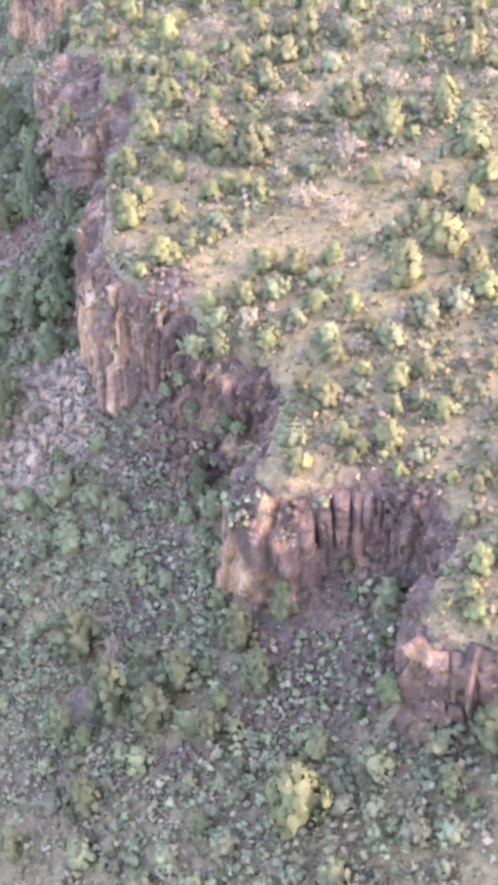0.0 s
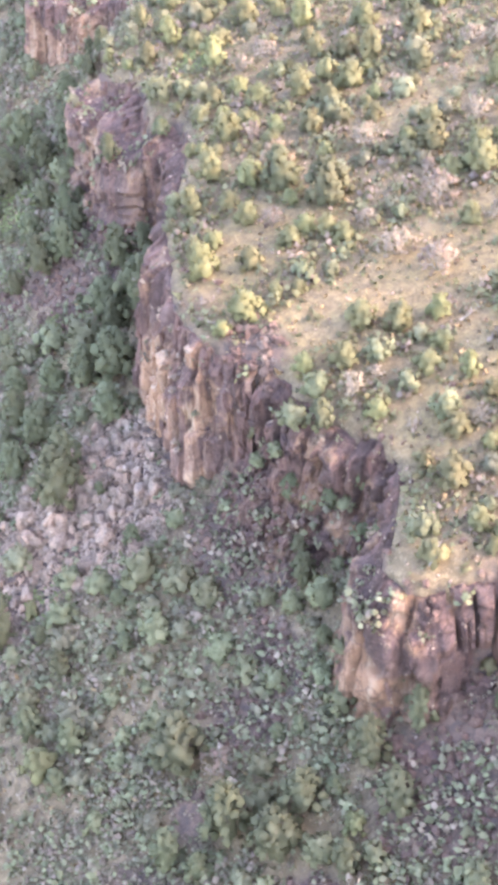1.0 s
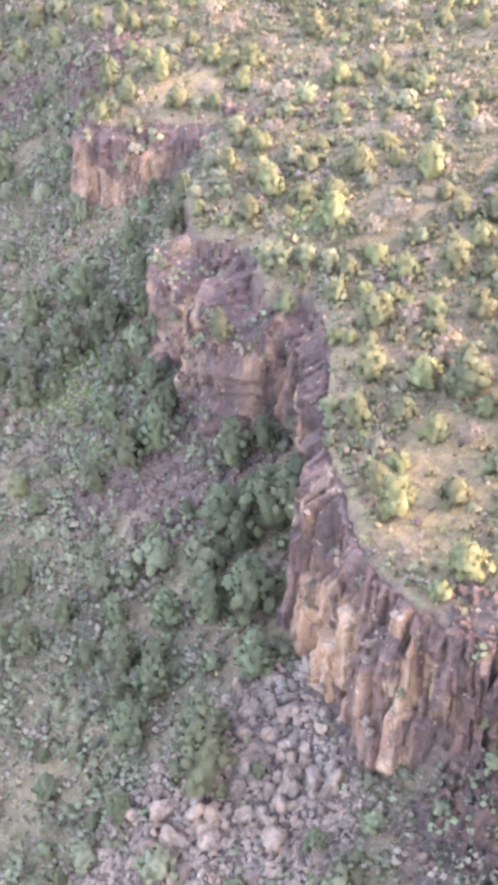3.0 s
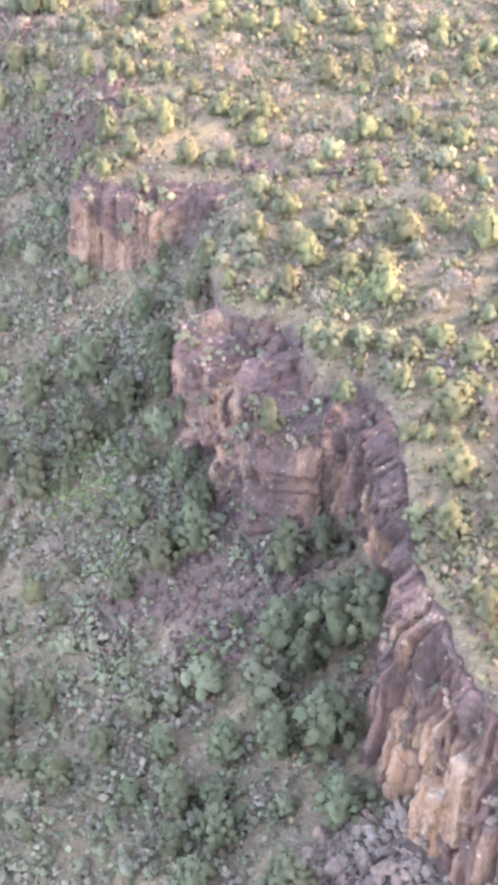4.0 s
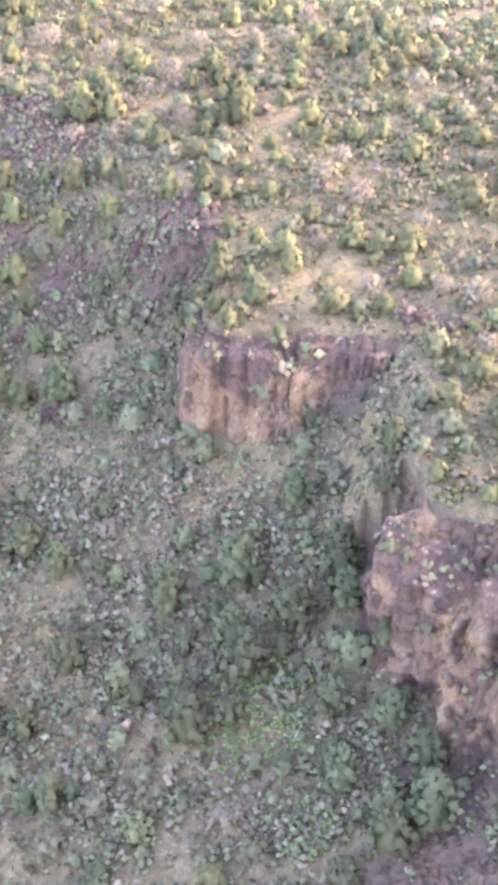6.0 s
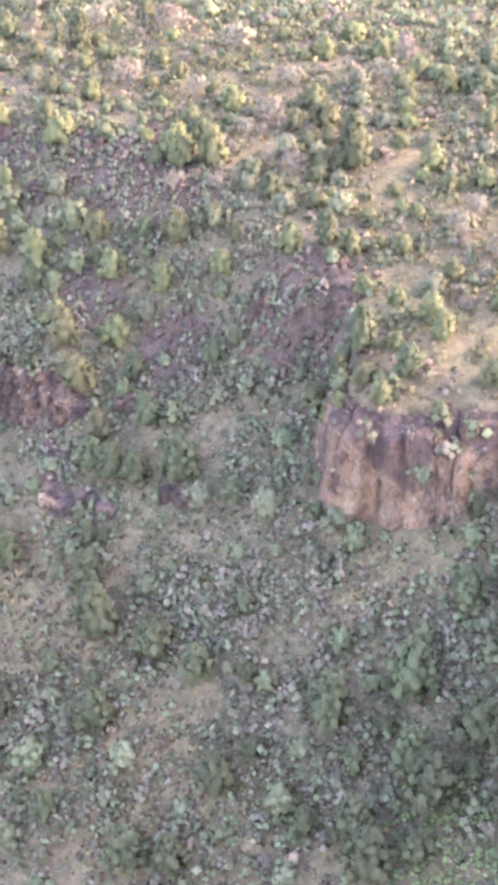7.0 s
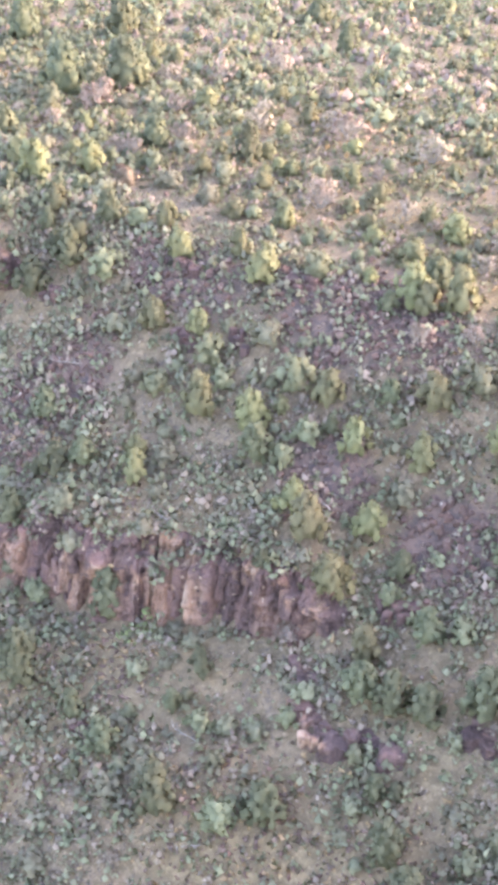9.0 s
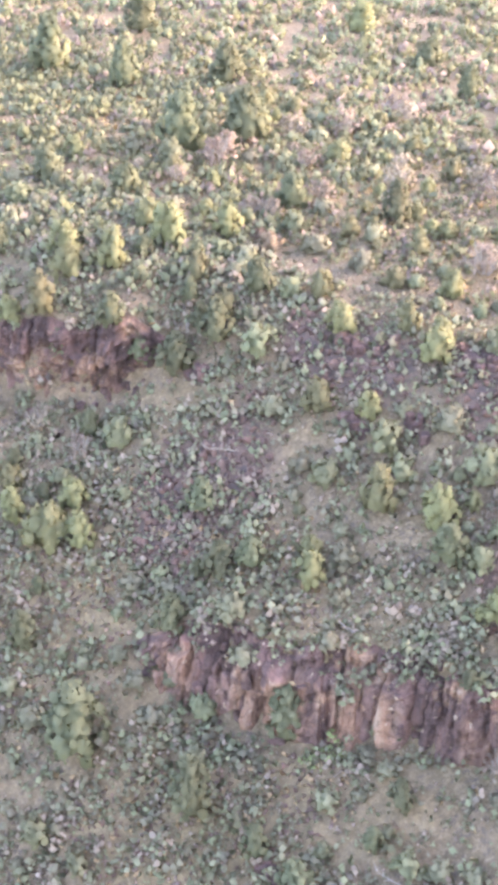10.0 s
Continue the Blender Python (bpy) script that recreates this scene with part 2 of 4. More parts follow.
def bark_material(name, a, b_):
    m, t, b = material(name, 0.95)
    where = t.nodes.new("ShaderNodeNewGeometry").outputs["Position"]
    t.links.new(mix(t, ramp(t, noise_at(t, where, 6.0, 4), 0.3, 0.7), a, b_), b.inputs["Base Color"])
    return m


GROUND = ground_material()
BASALT = rock_material("weathered_basalt", (0.15, 0.097, 0.078), (0.36, 0.208, 0.122), (0.46, 0.34, 0.225))
TAN_ROCK = rock_material("tan_cliff_rock", (0.2, 0.122, 0.092), (0.41, 0.25, 0.15), (0.52, 0.39, 0.26))
SCREE = rock_material("scree_stone", (0.17, 0.112, 0.084), (0.24, 0.163, 0.118), (0.42, 0.34, 0.25))
BOULDER = rock_material("fallen_stone", (0.3, 0.222, 0.16), (0.36, 0.272, 0.198), (0.48, 0.385, 0.292))
JUNIPER = leaf_material("juniper_foliage", (0.088, 0.098, 0.051), (0.132, 0.143, 0.073))
YELLOW = leaf_material("yellow_green_foliage", (0.138, 0.141, 0.066), (0.188, 0.191, 0.089), 0.38)
SAGE = leaf_material("grey_green_foliage", (0.155, 0.157, 0.092), (0.211, 0.214, 0.126))
OLIVE = leaf_material("olive_foliage", (0.132, 0.144, 0.076), (0.187, 0.199, 0.106))
PALE = leaf_material("pale_dry_brush", (0.205, 0.172, 0.115), (0.275, 0.233, 0.162))
RUST = leaf_material("rusty_foliage", (0.15, 0.11, 0.07), (0.215, 0.158, 0.1))
GREEN = leaf_material("fresh_green_foliage", (0.165, 0.21, 0.08), (0.25, 0.31, 0.125))
STRAW = leaf_material("dry_grass", (0.27, 0.21, 0.1), (0.44, 0.35, 0.175))
BARK = bark_material("bark", (0.09, 0.06, 0.045), (0.2, 0.15, 0.12))
DEADWOOD = bark_material("bleached_wood", (0.2, 0.172, 0.128), (0.31, 0.268, 0.205))


# ---- mesh helpers ----
def mesh_of(name, verts, faces, mat, smooth=False, normals=None):
    me = bpy.data.meshes.new(name)
    verts, faces = np.asarray(verts, np.float32), np.asarray(faces, np.int32)
    n, k = faces.shape
    me.vertices.add(len(verts))
    me.vertices.foreach_set("co", verts.ravel())
    me.loops.add(n * k)
    me.loops.foreach_set("vertex_index", faces.ravel())
    me.polygons.add(n)
    me.polygons.foreach_set("loop_start", np.arange(n, dtype=np.int32) * k)
    me.polygons.foreach_set("use_smooth", np.full(n, smooth))
    me.update(calc_edges=True)
    me.materials.append(mat)
    if normals is not None:
        me.normals_split_custom_set_from_vertices(np.asarray(normals, np.float32))
    return me


def part(name, me, parent, label=""):
    ob = new(name, me)
    ob.parent = parent
    return tagged(ob, label)


# ---- ground: one sheet, fine where the cliff stands, wide beyond ----
def spaced(lo, hi, fine, reach):
    inner = list(np.arange(lo, hi, fine))
    left, right, step = [lo], [inner[-1]], fine
    while left[-1] > -reach:
        step *= 1.22
        left.append(left[-1] - step)
    step = fine
    while right[-1] < reach:
        step *= 1.22
        right.append(right[-1] + step)
    return np.array(left[:0:-1] + inner + right[1:])


# bare grassy clearings on the mesa, and fans of broken stone: x, y, half widths
CLEARINGS = [(50, 111, 9, 5), (62, 96, 16, 4.5), (46, 97, 6, 4), (46, 82, 4, 4), (58, 84, 12, 3.5), (75, 118, 10, 2.5), (77, 184, 4, 6), (96, 207, 5, 1.8),
             (92, 222, 4, 1.6), (101, 238, 5, 1.6), (78, 196, 4, 3), (110, 262, 6, 1.5)]
# patches of bare tan earth on the slope
BARE = [(42, 205, 8, 12), (39, 186, 6, 8), (46, 216, 5, 6), (46, 240, 6, 8), (55, 262, 8, 7), (63, 250, 3, 8), (41, 192.8, 4.2, 5.6), (59.7, 181.8, 2.8, 3.4),
        (44.4, 181.4, 2, 2.5), (36.8, 205, 5.2, 6.8), (59.5, 240.5, 2.5, 3), (52.6, 235, 2.8, 3.7), (45, 243, 4.5, 6), (80.6, 224.5, 2.5, 3)]
# patches of pale brush
BRUSH_LOW = [(40.1, 160, 2.2, 2.8), (31.4, 139.5, 2.5, 3.3), (45.4, 169.5, 3, 3.9), (48.6, 154.1, 1.5, 2), (43.4, 154.6, 2.4, 3.2), (28.2, 132.8, 1.6, 2.1), (39.4, 162, 3.1, 4),
             (57.2, 181.4, 3.5, 4.5), (46.2, 177, 2.2, 2.9), (42.2, 154.6, 1.7, 2.2), (17.5, 108.1, 3.1, 4), (17, 93, 2.8, 3.7), (21.8, 109.7, 1.6, 2)]
BRUSH = [(41.9, 161.7, 2.5, 3.3), (58.6, 172.5, 3, 4), (53.2, 193.5, 3.5, 4.6), (47.5, 174.5, 2.6, 3.6), (57, 190.2, 3, 4), (40.5, 160.8, 2.8, 3.4), (31.5, 139.2, 2.7, 3.4),
         (56.9, 182.6, 3.5, 4.6), (23.3, 119.5, 2, 2.7), (48.8, 182, 3.8, 5), (15.4, 84.5, 3.5, 4.5), (10.2, 82.6, 3, 4), (16.3, 68.9, 4, 5.3), (72.4, 229, 2.8, 3.7),
         (62, 229.1, 1.8, 2.4), (57.8, 216.9, 1.8, 2.3), (67.5, 209, 1.8, 2.3)] + BRUSH_LOW
SCREES = [(30, 111, 9, 7), (20, 112, 7, 6), (42, 65, 3, 4), (41.5, 99.5, 2.5, 3), (35, 91, 5, 4), (45, 139, 7, 4), (76, 203, 4, 5), (70, 214, 3.5, 4), (83, 232, 5, 9), (66, 256, 6, 5), (35, 93, 4, 7), (33, 62, 5, 6),
          (48, 148, 8, 3), (80, 250, 3, 6), (77.2, 171, 1.2, 3), (82, 164.8, 3, 1.2), (45.9, 143.6, 3, 4), (42, 146.1, 2.8, 3.4), (38.1, 148.8, 2.8, 3.2),
          (30, 79.7, 1.7, 2.2), (25.8, 80, 2.3, 3), (18.8, 76.9, 1.6, 2.4), (12.8, 75.4, 2.4, 3.1), (20.8, 64.2, 1.5, 2), (30.8, 83.6, 1.7, 2.2),
          (69.7, 225.8, 3.2, 4), (81.8, 235, 3, 4)]


def spots(x, y, places, seed):
    total = np.zeros(np.shape(x))
    for cx, cy, rx, ry in places:
        r = np.hypot((x - cx) / rx, (y - cy) / ry)
        total = np.maximum(total, np.clip(1.5 - r, 0, 1))
    return np.clip(total * 1.6 + (fbm(x, y, 3.0, seed, 3) - 0.55) * 1.3, 0, 1) * (total > 0)


gx, gy = spaced(4.0, 128.0, 0.75, 3500), spaced(38.0, 300.0, 0.75, 3500)
xx, yy = np.meshgrid(gx, gy)
zz, st, dd, ww = ground_height(xx, yy)
nx, ny = len(gx), len(gy)
idx = np.arange(nx * ny).reshape(ny, nx)
quads = np.stack([idx[:-1, :-1], idx[:-1, 1:], idx[1:, 1:], idx[1:, :-1]], -1).reshape(-1, 4)
ground_mesh = mesh_of("ground", np.c_[xx.ravel(), yy.ravel(), zz.ravel()], quads, GROUND, True)
on_mesa = np.clip((dd + 0.5) / 2, 0, 1)
grassy = np.clip(spots(xx, yy, CLEARINGS, 11) + 0.6 * np.clip((fbm(xx, yy, 7, 5) - 0.58) * 6, 0, 1), 0, 1) * on_mesa
grassy = np.maximum(grassy, 0.35 * on_mesa)
grassy = np.maximum(grassy, 0.6 * spots(xx, yy, BARE, 14) * (1 - on_mesa))
grassy = np.maximum(grassy, 0.4 * np.clip((fbm(xx, yy, 10, 15) - 0.52) * 6, 0, 1) * (1 - on_mesa))
rocky = np.maximum(np.maximum(spots(xx, yy, SCREES[:2], 12), 0.95 * spots(xx, yy, SCREES[2:], 12)), ((st > 0.02) & (st < 0.98) & (ww < 9)) * 1.0)
for key, values in (("grass", grassy), ("scree", rocky)):
    ground_mesh.attributes.new(key, "FLOAT", "POINT").data.foreach_set("value", values.ravel().astype(np.float32))
tagged(new("ground", ground_mesh), "dry stony ground with tan grass and reddish soil", "ground", kind="structure")


def on_sheet(values, x, y):
    """The value at a place of a grid that lies over the ground sheet."""
    x, y = np.asarray(x, float), np.asarray(y, float)
    i, j = np.clip(np.searchsorted(gx, x) - 1, 0, nx - 2), np.clip(np.searchsorted(gy, y) - 1, 0, ny - 2)
    u, v = (x - gx[i]) / (gx[i + 1] - gx[i]), (y - gy[j]) / (gy[j + 1] - gy[j])
    return (values[j, i] * (1 - u) + values[j, i + 1] * u) * (1 - v) + (values[j + 1, i] * (1 - u) + values[j + 1, i + 1] * u) * v


def height(x, y):
    return float(on_sheet(zz, x, y))


# ---- cliffs ----


def column_mesh(seed, mat):
    """A rough many-sided rock column, one unit high, with a broken slanting top and a step in its side."""
    r = np.random.default_rng(seed)
    sides, levels = 6, (0.0, 0.3, 0.32, 0.62, 0.64, 0.95, 1.0)
    turn = np.arange(sides) * 2 * math.pi / sides + r.uniform(-0.38, 0.38, sides)
    base = r.uniform(0.7, 1.2, sides)
    slant, lead = r.uniform(-0.06, 0.06, 2), np.zeros(2)
    verts, faces, girth = [], [], 1.08
    for k, level in enumerate(levels):
        if k in (2, 4):
            girth *= r.uniform(0.84, 1.0)
            lead = lead + r.uniform(-0.1, 0.1, 2)
            base = base * r.uniform(0.9, 1.1, sides)
        g = girth * (0.86 if k == len(levels) - 1 else 1.0)
        for s in range(sides):
            rad = base[s] * g * r.uniform(0.97, 1.03)
            x, y = rad * math.cos(turn[s]) + lead[0], rad * math.sin(turn[s]) + lead[1]
            verts.append((x, y, level + (slant[0] * x + slant[1] * y) * level + (r.uniform(-0.02, 0.02) if k else 0)))
    for k in range(len(levels) - 1):
        for s in range(sides):
            a, b = k * sides + s, k * sides + (s + 1) % sides
            faces += [(a, b, b + sides), (a, b + sides, a + sides)]
    top = len(verts)
    last = (len(levels) - 1) * sides
    verts.append((lead[0], lead[1], 1.0 + r.uniform(-0.02, 0.03)))
    faces += [(last + s, last + (s + 1) % sides, top) for s in range(sides)]
    return mesh_of("rock_block", verts, faces, mat)


COLUMNS = {m: [column_mesh(40 + k, m) for k in range(14)] for m in (BASALT, TAN_ROCK)}


def cells(along, size, seed):
    """Uneven columns along a line: the number of each one's column, and how near its joint is (0 at the joint)."""
    warp = along + (fbm(along, np.zeros(len(along)), size * 1.7, seed, 2) - 0.5) * size * 1.5
    u = warp / size
    return np.floor(u).astype(np.int64), np.minimum(u % 1, 1 - u % 1)


# along the rim, by y: how high the rubble apron reaches up the cliff, and how bare and tan the face is
APRON = [(38, 0.3), (57, 0.4), (68.5, 0.45), (70, 0.02), (77, 0.02), (79, 0.3), (81, 0.65), (96, 0.65), (99, 0.4), (104, 0.08), (120, 0.1), (124, 0.4), (134, 0.15),
         (139, 0.35), (147, 0.38), (151, 0.15), (158, 0.15), (165, 0.5), (176, 0.3), (181, 0.02), (191, 0.02), (194, 0.5), (198, 0.5), (215, 0.05), (250, 0.05), (265, 0.3), (290, 0.3)]
TAN = [(38, 0.1), (68, 0.05), (71, 0.8), (76, 0.5), (80, 0.3), (96, 0.3), (100, 0.0), (103, 0.15), (108, 0.3), (109.3, 1.7), (115.3, 1.6), (117, 0.3), (134, 0.2), (138, 0.36), (156, 0.34), (162, 0.1),
       (178, 0.3), (181, 0.75), (188, 0.75), (190.3, 0.2), (193, 0.0), (198, 0.0), (220, 0.25), (270, 0.35)]


# how deep the ledge is that breaks the wall, as a share of its spread
LEDGE = [(133, 0.4), (137, 0.7), (157, 0.7), (161, 0.4)]


def along_rim(table, y):
    return np.interp(y, [p[0] for p in table], [p[1] for p in table])


def stand(y, along, v, seed):
    """How far out the face stands (1 at the foot, 0 at the rim): an apron of rubble, then an upright wall with one ledge."""
    a = np.maximum(along_rim(APRON, y) * (0.7 + 0.6 * fbm(along, along * 0, 4.0, seed + 20, 2)), 0.01)
    j = along_rim(LEDGE, y)
    share = 1 - np.interp(j, [0.4, 0.7], [0.72, 0.25]) * np.minimum(1, a / 0.25)
    c = 0.55 + 0.5 * fbm(along, along * 0, 4.0, seed + 21, 2)
    u = np.clip((v - a) / (1 - a), 0, 1)
    wall = share * (1 - (1 - j) * u - j * np.clip((u - c) / 0.08, 0, 1))
    return np.clip(np.where(v < a, 1 - (1 - share) * v / a, wall), 0, 1)


def tan_share(y, along, v, seed):
    """Where the dark skin of the rock has come off its face: in upright panels below the top."""
    panel = fbm(along, along * 0 + v * 0.6, 2.4, seed + 30, 3)
    top = 0.66 + 0.5 * (fbm(along, along * 0, 3.0, seed + 31, 2) - 0.5)
    return np.clip((along_rim(TAN, y) + 1.6 * (panel - 0.5)) * 1.3 - 0.15, 0, 1) * np.clip((top - v) / 0.1 + 0.5, 0, 1)


# gullies cut into the wall: y, depth, half width
NOTCHES = [(149.8, 3.4, 1.0), (139, 1.2, 0.6), (186.5, 1.0, 0.4)]
ROCKS = []


def face_sheet(line, foot_z, top_z, parent, seed, mat, broken, flute):
    """The jointed rock mass, from its foot to over the rim."""
    n, levels = len(line), 46
    tangent = np.gradient(line[:, :2], axis=0)
    out = np.c_[-tangent[:, 1], tangent[:, 0]]
    out /= np.linalg.norm(out, axis=1)[:, None]
    along = np.r_[0, np.cumsum(np.hypot(*np.diff(line[:, :2], axis=0).T))]
    apron = along_rim(APRON, line[:, 1])
    verts, skin, shade = np.zeros((levels, n, 3)), np.zeros((levels, n)), np.zeros((levels, n))
    for k in range(levels):
        v = min(k / (levels - 2), 1.0)
        wander = (fbm(along, np.full(n, v * 3), 2.5, seed + 2, 2) - 0.5) * (0.5 + 2.5 * broken)
        col, joint = cells(along + wander, 1.9 + 2.0 * max(0, broken - 0.2), seed)
        rib, crack = cells(along + wander * 1.3, 0.8 + 0.9 * broken, seed + 4)
        wide, gap = cells(along, 5.0, seed + 3)
        tier = np.floor(v * (2.0 + 5 * broken) + hash2(col, col * 0, seed + 5) * 2).astype(np.int64)
        course = np.floor(v * (4.0 + 6 * broken) + hash2(rib, rib * 0, seed + 6) * 3).astype(np.int64)
        shelf = hash2(col, tier, seed) - 0.5
        slab = hash2(rib, course, seed + 7) - 0.5
        block = hash2(wide, wide * 0, seed + 8) - 0.5
        lean = (hash2(col, col * 0, seed + 17) - 0.5) * (joint - 0.25) * 2
        rubble = np.clip((apron - v) / 0.08 + 0.5, 0, 1)
        rough = fbm(along, np.full(n, v * (4.0 + 10 * broken)), 1.1, seed + 9, 4) - 0.5
        big = fbm(along, np.full(n, v * 3.0), 5.0, seed + 11, 3) - 0.5
        away = line[:, 2] * stand(line[:, 1], along, v, seed) + 0.3
        ease = np.clip(np.minimum(along, along[-1] - along) / 2.4, 0, 1)
        split = min(1.0, max(0.0, flute - 0.4) * 2 + broken)
        wall = (flute + 0.7 * broken) * 1.1 * shelf + flute * (1.0 * block + 0.8 * lean + 0.35 * np.minimum(1, joint * 6)) + (0.25 + 0.2 * flute + 0.8 * broken) * slab - 0.3 * split * (crack < 0.1) - 0.4 * flute * (joint < 0.06)
        away += ease * (1 - rubble) * (wall + (0.35 + 0.6 * broken) * rough) + ease * rubble * (2.2 * rough + 0.6 * shelf)
        away += ease * (0.9 + 0.8 * broken) * big + (0.22 + 0.5 * broken) * (hash2(np.arange(n) // 2, np.full(n, k // 2), seed + 15) - 0.5) + 0.5 * broken * (hash2(np.arange(n) // 4, np.full(n, k // 3), seed + 19) - 0.5)
        away = away - 0.45 * flute * (gap < 0.03)
        for y0, deep, half in NOTCHES:
            away = away - deep * np.exp(-((line[:, 1] - y0) / half) ** 2) * (0.4 + 0.6 * v)
        away = away * (1 - 0.7 * np.clip((v - 0.93) / 0.07, 0, 1))
        if k == levels - 1:
            away = np.full(n, -1.8)
        verts[k, :, :2] = line[:, :2] + out * away[:, None]
        verts[k, :, 2] = foot_z - 1.5 + (top_z + 1.5 - foot_z) * v - (0.9 if k == levels - 1 else 0.3 * v) + (0.3 + 0.5 * rubble) * (fbm(along, np.full(n, v * 5.0), 0.9, seed + 13, 2) - 0.5) + ease * v ** 4 * (1.0 * (fbm(along, along * 0, 2.2, seed + 14, 3) - 0.5) + 0.5 * (hash2(col, col * 0, seed + 16) - 0.5))
        fresh = (hash2(rib, course, seed + 18) > 0.72) * (v < 0.75) * broken * along_rim(TAN, line[:, 1])
        skin[k] = np.clip(tan_share(line[:, 1], along, v, seed) + 1.6 * fresh, 0, 1)
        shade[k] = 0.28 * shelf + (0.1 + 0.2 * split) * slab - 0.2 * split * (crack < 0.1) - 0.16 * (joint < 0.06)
    ROCKS.append(verts[:-1].reshape(-1, 3))
    idx = np.arange(levels * n).reshape(levels, n)
    quads = np.stack([idx[:-1, :-1], idx[1:, :-1], idx[1:, 1:], idx[:-1, 1:]], -1).reshape(-1, 4)
    me = mesh_of("rock_mass", verts.reshape(-1, 3), quads, mat)
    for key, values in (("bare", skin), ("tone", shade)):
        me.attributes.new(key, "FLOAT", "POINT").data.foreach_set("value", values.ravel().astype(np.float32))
    return part("rock_mass", me, parent)


def cliff(label, line, spread, seed, mat, thick, broken, flute=1.0):
    """A stretch of cliff: the mass, and the blocks and columns that stand out of it."""
    r = np.random.default_rng(seed)
    base = tagged(new("cliff"), label, "cliff", kind="structure")
    tangent = np.gradient(line[:, :2], axis=0)
    out = np.c_[-tangent[:, 1], tangent[:, 0]]
    out /= np.linalg.norm(out, axis=1)[:, None]
    feet = line[:, :2] + out * (line[:, 2] + 0.4)[:, None]
    tops = line[:, :2] - out * 0.6
    foot_z, top_z = ground_height(feet[:, 0], feet[:, 1])[0], ground_height(tops[:, 0], tops[:, 1])[0]
    face_sheet(line, foot_z, top_z, base, seed, mat, broken, flute)
    along = np.r_[0, np.cumsum(np.hypot(*np.diff(line[:, :2], axis=0).T))]
    for _ in range(min(280, int(along[-1] * thick))):
        i = int(r.integers(0, len(line)))
        w, drop, y = line[i, 2], top_z[i] - foot_z[i], line[i:i + 1, 1]
        v = r.uniform(0.08, 0.9)
        low = v < along_rim(APRON, y)[0]
        girth = (0.3 + 0.6 * r.random() ** 2) * spread
        high = girth * (r.uniform(1.0, 1.8) if low else r.uniform(2.0 - 1.8 * broken, 6.0 - 6.0 * broken))
        away = w * float(stand(y, along[i:i + 1], v, seed)[0]) + r.uniform(-0.3, 0.35)
        px, py = line[i, :2] + out[i] * away
        head = foot_z[i] + drop * v + r.uniform(-0.3, 0.1)
        pale = tan_share(y, along[i:i + 1], v - 0.1, seed)[0]
        ob = part("rock_block", COLUMNS[TAN_ROCK if r.random() < pale else BASALT][r.integers(14)], base)
        tilt = 0.3 if low else 0.06 + 0.3 * broken
        lean = Euler((r.uniform(-tilt, tilt), r.uniform(-tilt, tilt), r.uniform(0, 6.28)))
        ob.matrix_basis = Matrix.LocRotScale((px, py, head - high), lean, (girth, girth * r.uniform(0.7, 1.1), high))
    return base


fine_rim = smooth_line(RIM + RIM_NORTH, 0.22)


def stretch(y0, y1):
    near = [i for i, p in enumerate(fine_rim) if y0 - 1.2 <= p[1] <= y1 + 1.2]
    return fine_rim[near[0]:near[-1] + 1]


cliff("dark brown basalt buttress with rough broken columns", stretch(38, 57.5), 1.2, 1, BASALT, 3.0, 0.3)
cliff("brown columnar buttress with a rounded tan prow", stretch(57.5, 79.5), 1.2, 2, BASALT, 3.5, 0.12)
cliff("dark recessed rock wall above a gully", stretch(79.5, 99), 1.1, 3, BASALT, 3.0, 0.35)
cliff("tall columnar cliff with tan and cream faces", stretch(99, 122), 1.0, 4, BASALT, 3.5, 0.08)
cliff("low shaded rock wall behind trees", stretch(122, 134), 1.1, 5, BASALT, 3.0, 0.4)
cliff("broken brown cliff with orange weathered patches", stretch(134, 158), 0.75, 6, BASALT, 6.0, 0.55, 0.2)
cliff("flat reddish tan rock face", stretch(174, 191), 0.9, 8, BASALT, 1.4, 0.05, 0.4)
cliff("low band of rounded reddish brown columns", smooth_line(BAND_LOW, 0.22), 1.0, 9, BASALT, 2.0, 0.22, 0.55)
cliff("weathered pinkish rock outcrop", smooth_line(BAND_HIGH, 0.22), 1.1, 10, BASALT, 3.0, 0.7, 0.4)

# heights of the rock faces on a plan of small squares, for what grows on their ledges
rock = np.vstack(ROCKS)
cell_i, cell_j = (rock[:, 0] / 0.6).astype(int), (rock[:, 1] / 0.6).astype(int)
inside = (cell_i >= 0) & (cell_i < 260) & (cell_j >= 0) & (cell_j < 800)
rock_high, rock_low = np.full((260, 800), -99.0), np.full((260, 800), 99.0)
np.maximum.at(rock_high, (cell_i[inside], cell_j[inside]), rock[inside, 2])
np.minimum.at(rock_low, (cell_i[inside], cell_j[inside]), rock[inside, 2])


def ledge_height(x, y):
    """The ground, or the ledge of the rock face that lies there, and whether it is too steep to grow on."""
    z = on_sheet(zz, x, y)
    i, j = np.clip((np.asarray(x) / 0.6).astype(int), 0, 259), np.clip((np.asarray(y) / 0.6).astype(int), 0, 799)
    hi, lo = rock_high[i, j], rock_low[i, j]
    steep = (hi > -90) & (hi - lo > 2.4)
    return np.where(hi > -90, np.maximum(z, np.where(steep, lo, hi)), z), steep


